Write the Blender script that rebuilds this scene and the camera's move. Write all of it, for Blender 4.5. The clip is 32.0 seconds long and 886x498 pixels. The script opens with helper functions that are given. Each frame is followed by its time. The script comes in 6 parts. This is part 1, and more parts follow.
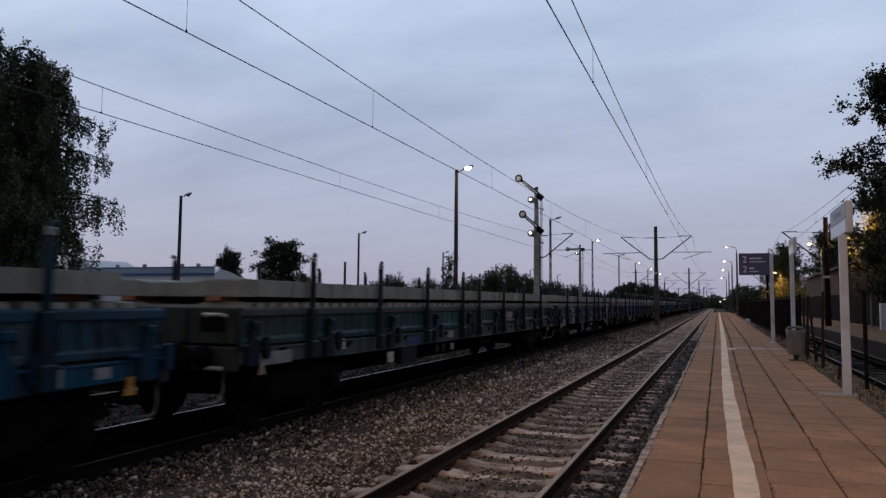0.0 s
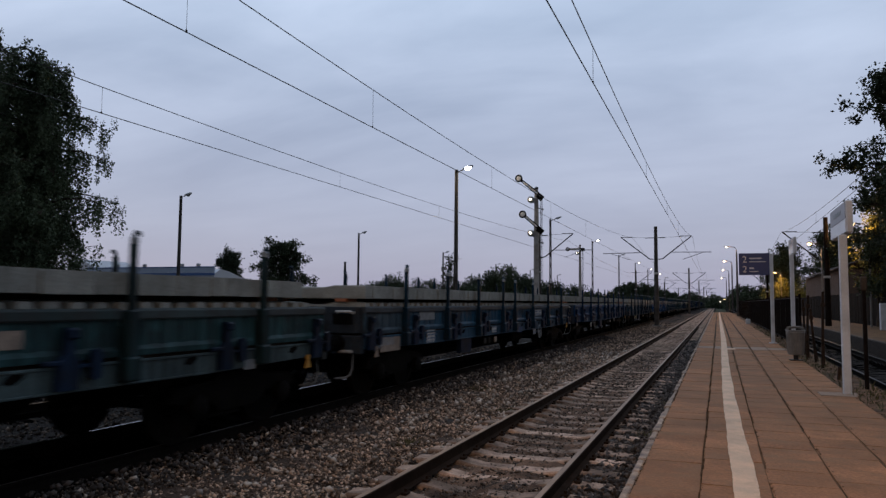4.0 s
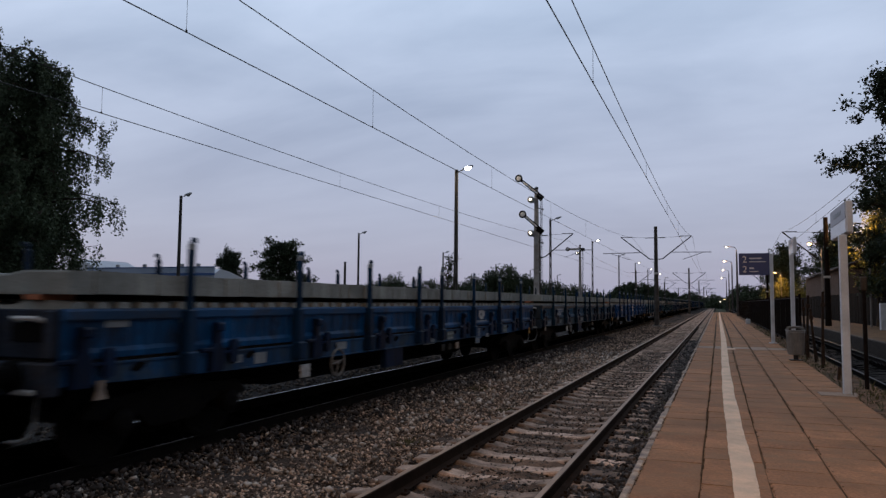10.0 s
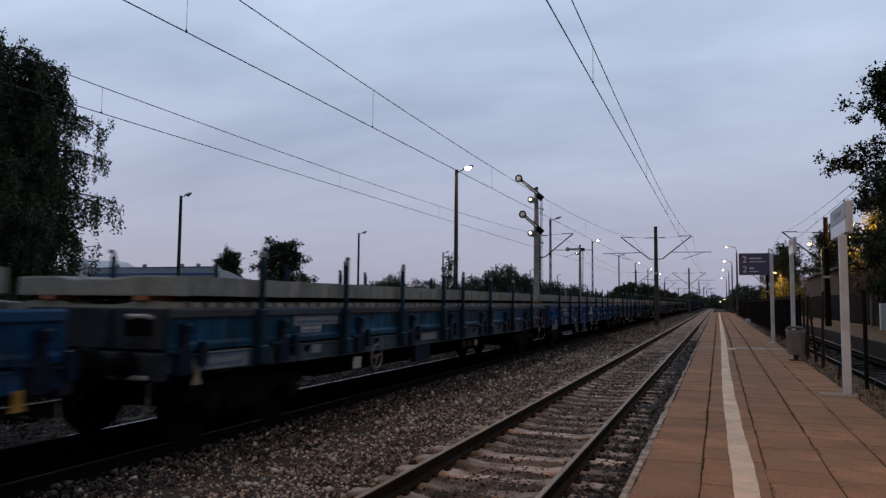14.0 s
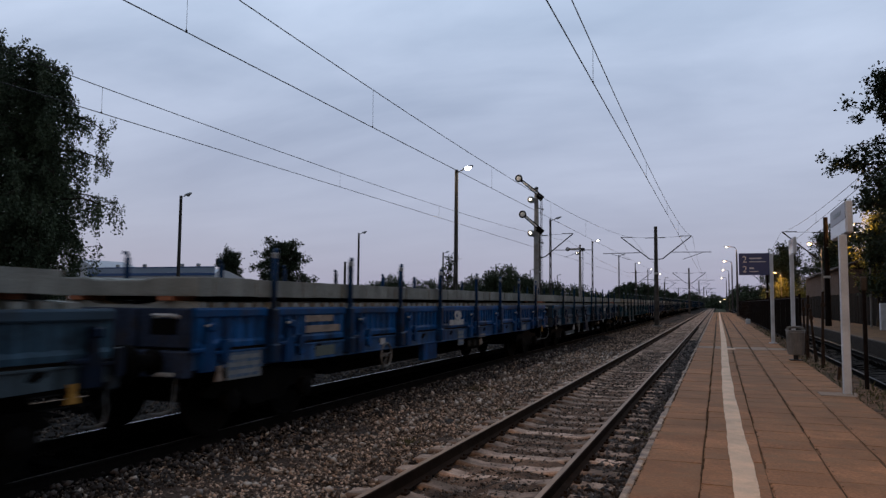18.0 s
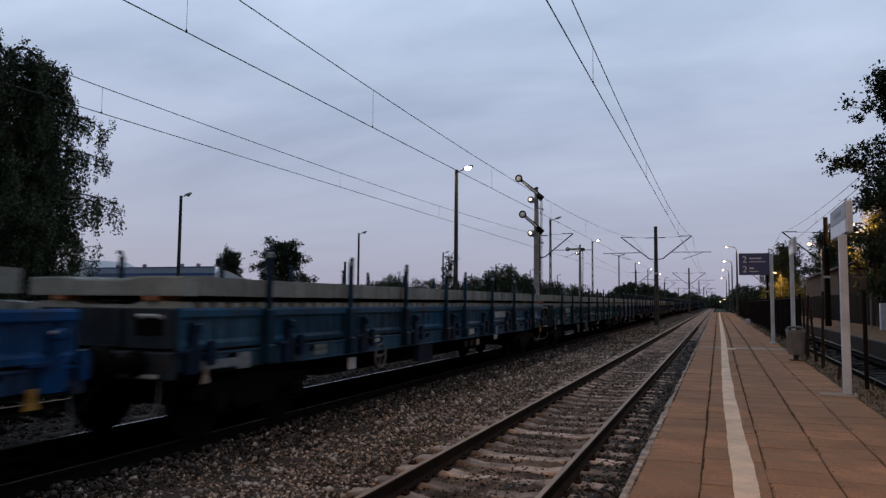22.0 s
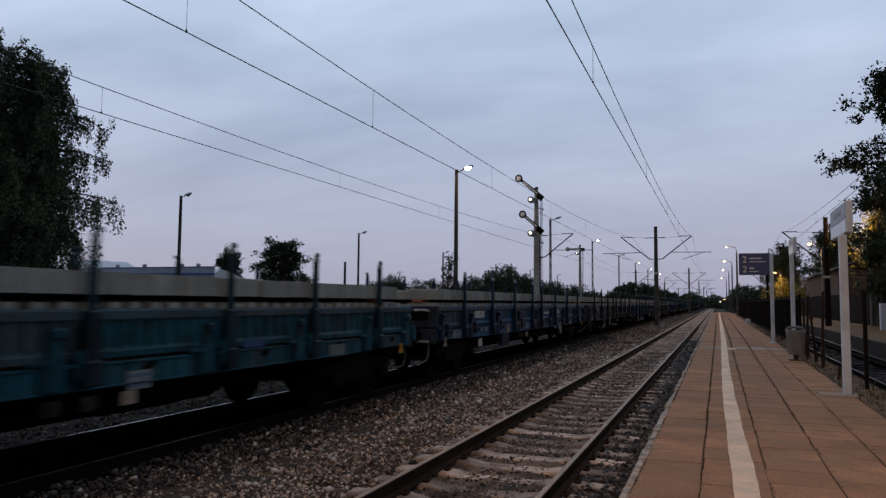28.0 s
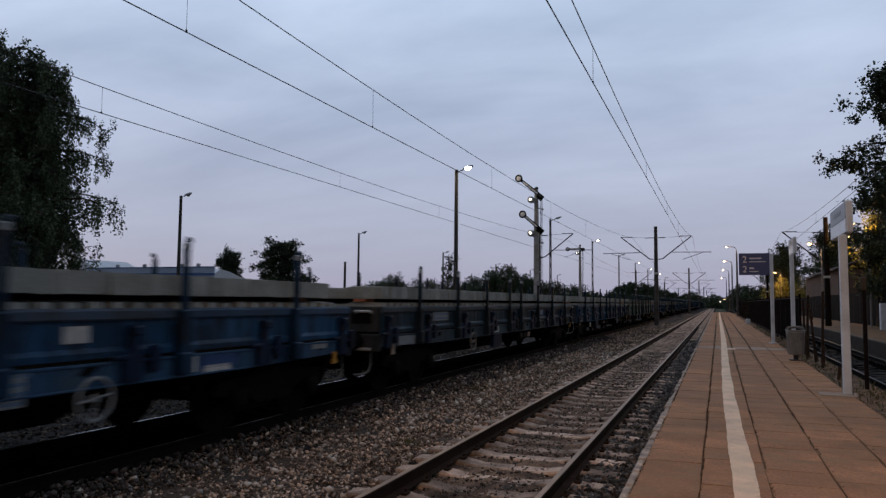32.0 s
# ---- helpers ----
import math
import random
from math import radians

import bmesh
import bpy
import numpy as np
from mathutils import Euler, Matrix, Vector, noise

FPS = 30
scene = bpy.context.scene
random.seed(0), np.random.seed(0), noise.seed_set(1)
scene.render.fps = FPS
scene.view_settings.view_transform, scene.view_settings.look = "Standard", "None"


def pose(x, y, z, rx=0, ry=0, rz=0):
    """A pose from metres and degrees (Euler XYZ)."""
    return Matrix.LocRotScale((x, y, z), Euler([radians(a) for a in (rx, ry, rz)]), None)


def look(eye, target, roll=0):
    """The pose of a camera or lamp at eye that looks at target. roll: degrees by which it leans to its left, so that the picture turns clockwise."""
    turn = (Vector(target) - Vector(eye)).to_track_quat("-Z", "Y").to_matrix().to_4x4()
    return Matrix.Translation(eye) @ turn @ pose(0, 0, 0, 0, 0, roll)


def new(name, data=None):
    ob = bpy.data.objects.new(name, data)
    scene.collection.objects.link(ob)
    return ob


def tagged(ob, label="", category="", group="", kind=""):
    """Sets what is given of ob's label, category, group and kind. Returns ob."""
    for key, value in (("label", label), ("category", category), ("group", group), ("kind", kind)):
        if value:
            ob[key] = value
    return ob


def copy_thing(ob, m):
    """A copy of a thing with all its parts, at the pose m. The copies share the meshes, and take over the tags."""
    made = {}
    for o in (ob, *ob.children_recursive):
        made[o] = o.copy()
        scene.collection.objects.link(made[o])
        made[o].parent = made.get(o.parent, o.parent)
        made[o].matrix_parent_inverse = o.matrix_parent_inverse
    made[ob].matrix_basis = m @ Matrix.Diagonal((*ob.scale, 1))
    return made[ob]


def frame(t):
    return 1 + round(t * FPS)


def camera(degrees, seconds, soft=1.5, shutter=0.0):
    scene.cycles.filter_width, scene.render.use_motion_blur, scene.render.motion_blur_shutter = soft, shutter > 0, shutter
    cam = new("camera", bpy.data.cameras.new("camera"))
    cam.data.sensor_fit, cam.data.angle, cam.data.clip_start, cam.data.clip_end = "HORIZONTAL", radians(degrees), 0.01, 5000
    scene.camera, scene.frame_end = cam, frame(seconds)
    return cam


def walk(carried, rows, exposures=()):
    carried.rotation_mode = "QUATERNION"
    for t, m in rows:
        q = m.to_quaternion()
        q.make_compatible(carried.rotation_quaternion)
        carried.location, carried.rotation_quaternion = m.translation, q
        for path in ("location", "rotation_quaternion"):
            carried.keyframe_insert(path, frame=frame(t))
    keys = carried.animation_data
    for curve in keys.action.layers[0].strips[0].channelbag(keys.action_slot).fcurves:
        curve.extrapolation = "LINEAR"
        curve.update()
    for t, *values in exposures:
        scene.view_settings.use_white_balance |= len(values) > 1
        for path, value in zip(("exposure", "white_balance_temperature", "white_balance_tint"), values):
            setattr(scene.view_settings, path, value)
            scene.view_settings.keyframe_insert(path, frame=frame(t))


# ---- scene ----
# Plan: x across the tracks (right +), y along them, z up; rail tops of the tracks lie at z = 0.
EYE = Vector((0.0, 0.0, 1.78))
YAW, PITCH = radians(21.15), radians(4.23)
AIM = EYE + Vector((-math.sin(YAW) * math.cos(PITCH), math.cos(YAW) * math.cos(PITCH), math.sin(PITCH)))
cam = camera(64, 32.0, soft=1.4, shutter=0.7)
walk(cam, [(0.0, look(EYE, AIM, 0.5)), (32.0, look(EYE, AIM, 0.5))], exposures=[(0.0, 0.0), (32.0, 0.0)])

NEAR_TRACK, TRAIN_TRACK, THIRD_TRACK, FIRST_TRACK = -2.32, -7.14, -11.55, 4.25
PLATFORM_EDGE, PLATFORM_TOP, PLATFORM_END = -0.69, 0.38, 2.55
WAGON = 19.90


def travelled(t):
    """Metres that the train has gone after t seconds."""
    u = min(1.0, max(0.0, (t - 31.3) / 0.7))
    return 3.9942 * t + 0.0257 * t * t + 1.74e-5 * t ** 3 + 0.28 * u * u * (3 - 2 * u)


# ---------------------------------------------------------------- world and large lights
def build_world():
    world = bpy.data.worlds.new("dusk_sky")
    scene.world = world
    world.use_nodes = True
    nt = world.node_tree
    nt.nodes.clear()
    n, l = nt.nodes.new, nt.links.new
    out, bg = n("ShaderNodeOutputWorld"), n("ShaderNodeBackground")
    tc, sep = n("ShaderNodeTexCoord"), n("ShaderNodeSeparateXYZ")
    l(tc.outputs["Generated"], sep.inputs[0])
    # cloud deck: the direction divided by its height, so that clouds flatten towards the horizon
    up = n("ShaderNodeMath"); up.operation = "MAXIMUM"; up.inputs[1].default_value = 0.0
    l(sep.outputs["Z"], up.inputs[0])
    lift = n("ShaderNodeMath"); lift.operation = "ADD"; lift.inputs[1].default_value = 0.22
    l(up.outputs[0], lift.inputs[0])
    dx, dy, com = n("ShaderNodeMath"), n("ShaderNodeMath"), n("ShaderNodeCombineXYZ")
    dx.operation = dy.operation = "DIVIDE"
    l(sep.outputs["X"], dx.inputs[0]); l(lift.outputs[0], dx.inputs[1])
    l(sep.outputs["Y"], dy.inputs[0]); l(lift.outputs[0], dy.inputs[1])
    l(dx.outputs[0], com.inputs[0]); l(dy.outputs[0], com.inputs[1])
    big, fine = n("ShaderNodeTexNoise"), n("ShaderNodeTexNoise")
    big.inputs["Scale"].default_value, big.inputs["Detail"].default_value, big.inputs["Distortion"].default_value = 1.1, 7.0, 0.5
    big.inputs["Roughness"].default_value = 0.52
    fine.inputs["Scale"].default_value, fine.inputs["Detail"].default_value = 3.4, 5.0
    stretch = n("ShaderNodeMapping"); stretch.inputs["Scale"].default_value = (0.75, 1.5, 1.0); stretch.inputs["Location"].default_value = (3.1, 0.4, 0.0)
    l(com.outputs[0], stretch.inputs[0])
    l(stretch.outputs[0], big.inputs["Vector"]); l(stretch.outputs[0], fine.inputs["Vector"])
    blend = n("ShaderNodeMix"); blend.data_type = "FLOAT"; blend.inputs[0].default_value = 0.25
    l(big.outputs["Fac"], blend.inputs[2]); l(fine.outputs["Fac"], blend.inputs[3])
    ramp = n("ShaderNodeValToRGB")
    e = ramp.color_ramp.elements
    e[0].position, e[0].color = 0.32, SKY_DARK
    e[1].position, e[1].color = 0.70, SKY_LIGHT
    l(blend.outputs[0], ramp.inputs[0])
    # haze band low over the horizon
    low = n("ShaderNodeMapRange"); low.inputs["From Min"].default_value, low.inputs["From Max"].default_value = 0.0, 0.42
    l(up.outputs[0], low.inputs["Value"])
    haze = n("ShaderNodeMix"); haze.data_type = "RGBA"
    haze.inputs[6].default_value = SKY_LOW
    l(low.outputs["Result"], haze.inputs[0]); l(ramp.outputs[0], haze.inputs[7])
    sky = n("ShaderNodeTexSky"); sky.sky_type = "NISHITA"; sky.sun_disc = False
    sky.sun_elevation, sky.sun_rotation = radians(2.0), radians(250)
    dim = n("ShaderNodeMix"); dim.data_type = "RGBA"; dim.blend_type = "ADD"; dim.inputs[0].default_value = 0.03
    l(haze.outputs[2], dim.inputs[6]); l(sky.outputs[0], dim.inputs[7])
    # afterglow: the sky is brightest over the line ahead and falls off towards the dark quarter behind
    side = n("ShaderNodeVectorMath"); side.operation = "DOT_PRODUCT"; side.inputs[1].default_value = (-0.56, 0.78, 0.28)
    l(tc.outputs["Generated"], side.inputs[0])
    dusk = n("ShaderNodeMapRange"); dusk.interpolation_type = "SMOOTHSTEP"
    dusk.inputs["From Min"].default_value, dusk.inputs["From Max"].default_value = -0.45, 0.85
    dusk.inputs["To Min"].default_value, dusk.inputs["To Max"].default_value = SKY_BEHIND, SKY_STRENGTH
    l(side.outputs["Value"], dusk.inputs["Value"])
    l(dim.outputs[2], bg.inputs["Color"])
    l(dusk.outputs["Result"], bg.inputs["Strength"])
    l(bg.outputs[0], out.inputs[0])
    sun = bpy.data.lights.new("sun", "SUN")
    sun.energy, sun.angle, sun.color = 0.05, radians(40), (1.0, 0.93, 0.86)
    new("sun", sun).matrix_basis = look((0, 0, 60), (12, 40, 0))


SKY_DARK, SKY_LIGHT, SKY_LOW, SKY_STRENGTH, SKY_BEHIND = (0.336, 0.432, 0.60, 1), (0.616, 0.727, 0.930, 1), (0.334, 0.342, 0.470, 1), 1.04, 0.30
SODIUM, WARM_WHITE = (1.0, 0.54, 0.22), (1.0, 0.74, 0.46)
build_world()


def lamp_light(x, y, z, watts, colour, radius=0.12):
    data = bpy.data.lights.new("lamp_light", "POINT")
    data.energy, data.color, data.shadow_soft_size = watts, colour, radius
    new("lamp_light", data).location = (x, y, z)


# ---------------------------------------------------------------- materials
def material(name, base, rough=0.7, metal=0.0, vary=0.35, scale=6.0, grain=60.0, bump=0.3, second=None, patch=0.5, island=False, random_tint=0.0, painted=False, depth=0.01, dirt=None, spec=0.3, power=1.0, streak=0.0, stain=None):
    """A surface of base colour that varies at two scales. second: colour of the stains; painted: base is multiplied by the object's colour."""
    m = bpy.data.materials.new(name)
    m.use_nodes = True
    nt = m.node_tree
    n, l = nt.nodes.new, nt.links.new
    bsdf = nt.nodes["Principled BSDF"]
    bsdf.inputs["Roughness"].default_value, bsdf.inputs["Metallic"].default_value = rough, metal
    bsdf.inputs["Specular IOR Level"].default_value = spec
    tc = n("ShaderNodeTexCoord")
    info = n("ShaderNodeObjectInfo")
    shift = n("ShaderNodeVectorMath"); shift.operation = "ADD"
    l(tc.outputs["Object"], shift.inputs[0])
    jump = n("ShaderNodeMath"); jump.operation = "MULTIPLY"; jump.inputs[1].default_value = 37.0
    l(info.outputs["Random"], jump.inputs[0]); l(jump.outputs[0], shift.inputs[1])
    a, b = n("ShaderNodeTexNoise"), n("ShaderNodeTexNoise")
    a.inputs["Scale"].default_value, a.inputs["Detail"].default_value = scale, 6.0
    b.inputs["Scale"].default_value, b.inputs["Detail"].default_value = grain, 4.0
    l(shift.outputs[0], a.inputs["Vector"]); l(shift.outputs[0], b.inputs["Vector"])
    ramp = n("ShaderNodeValToRGB")
    c = Vector(base[:3])
    s = Vector(second) if second else c * (1 - vary)
    e = ramp.color_ramp.elements
    e[0].position, e[0].color = 0.5 - patch * 0.3, (*s, 1)
    e[1].position, e[1].color = 0.5 + patch * 0.3, (*c, 1)
    l(a.outputs["Fac"], ramp.inputs[0])
    colour = ramp.outputs[0]
    speck = n("ShaderNodeMapRange"); speck.inputs["To Min"].default_value, speck.inputs["To Max"].default_value = 1 - vary, 1 + vary
    speck.inputs["From Min"].default_value, speck.inputs["From Max"].default_value = 0.25, 0.75
    l(b.outputs["Fac"], speck.inputs["Value"])

    def times(x, y, kind="MULTIPLY"):
        k = n("ShaderNodeVectorMath"); k.operation = kind
        l(x, k.inputs[0]); l(y, k.inputs[1])
        return k.outputs[0]
    if painted:
        colour = times(colour, info.outputs["Color"])
    colour = times(colour, speck.outputs["Result"])
    if streak:
        # weather streaks that run down the surface
        run, way = n("ShaderNodeTexNoise"), n("ShaderNodeMapping")
        way.inputs["Scale"].default_value = (9.0, 9.0, 0.7)
        run.inputs["Scale"].default_value, run.inputs["Detail"].default_value = 1.0, 5.0
        l(shift.outputs[0], way.inputs[0]); l(way.outputs[0], run.inputs["Vector"])
        k = n("ShaderNodeMapRange"); k.inputs["To Min"].default_value, k.inputs["To Max"].default_value = 1 - streak, 1 + streak
        k.inputs["From Min"].default_value, k.inputs["From Max"].default_value = 0.3, 0.7
        l(run.outputs["Fac"], k.inputs["Value"])
        colour = times(colour, k.outputs["Result"])
    if random_tint:
        src = info.outputs["Random"]
        if island:
            src = n("ShaderNodeNewGeometry").outputs["Random Per Island"]
        if power != 1.0:
            w = n("ShaderNodeMath"); w.operation = "POWER"; w.inputs[1].default_value = power
            l(src, w.inputs[0])
            src = w.outputs[0]
        t = n("ShaderNodeMapRange"); t.inputs["To Min"].default_value, t.inputs["To Max"].default_value = 1 - random_tint, 1 + random_tint
        l(src, t.inputs["Value"])
        colour = times(colour, t.outputs["Result"])
    if dirt:
        # rust and grime in patches of their own
        g = n("ShaderNodeTexNoise"); g.inputs["Scale"].default_value, g.inputs["Detail"].default_value, g.inputs["Roughness"].default_value = 1.7, 8.0, 0.68
        l(shift.outputs[0], g.inputs["Vector"])
        w = n("ShaderNodeMapRange"); w.inputs["From Min"].default_value, w.inputs["From Max"].default_value = 0.48, 0.70
        l(g.outputs["Fac"], w.inputs["Value"])
        mix = n("ShaderNodeMix"); mix.data_type = "RGBA"
        l(w.outputs["Result"], mix.inputs[0]); l(colour, mix.inputs[6]); mix.inputs[7].default_value = (*dirt, 1)
        colour = mix.outputs[2]
    if stain:
        # broad damp stains that run across the joints of the pieces
        place = n("ShaderNodeNewGeometry")
        for size, low, high, share in ((0.55, 0.42, 0.66, 0.75), (3.2, 0.50, 0.72, 0.55)):
            g = n("ShaderNodeTexNoise"); g.inputs["Scale"].default_value, g.inputs["Detail"].default_value, g.inputs["Roughness"].default_value = size, 7.0, 0.62
            l(place.outputs["Position"], g.inputs["Vector"])
            w = n("ShaderNodeMapRange"); w.inputs["From Min"].default_value, w.inputs["From Max"].default_value = low, high
            w.inputs["To Max"].default_value = share
            l(g.outputs["Fac"], w.inputs["Value"])
            mix = n("ShaderNodeMix"); mix.data_type = "RGBA"
            l(w.outputs["Result"], mix.inputs[0]); l(colour, mix.inputs[6]); mix.inputs[7].default_value = (*stain, 1)
            colour = mix.outputs[2]
    l(colour, bsdf.inputs["Base Color"])
    if bump:
        k = n("ShaderNodeBump"); k.inputs["Strength"].default_value, k.inputs["Distance"].default_value = bump, depth
        l(b.outputs["Fac"], k.inputs["Height"]); l(k.outputs[0], bsdf.inputs["Normal"])
    return m


def glowing(name, colour, strength):
    m = bpy.data.materials.new(name)
    m.use_nodes = True
    b = m.node_tree.nodes["Principled BSDF"]
    b.inputs["Base Color"].default_value = (*colour, 1)
    b.inputs["Emission Color"].default_value, b.inputs["Emission Strength"].default_value = (*colour, 1), strength
    return m


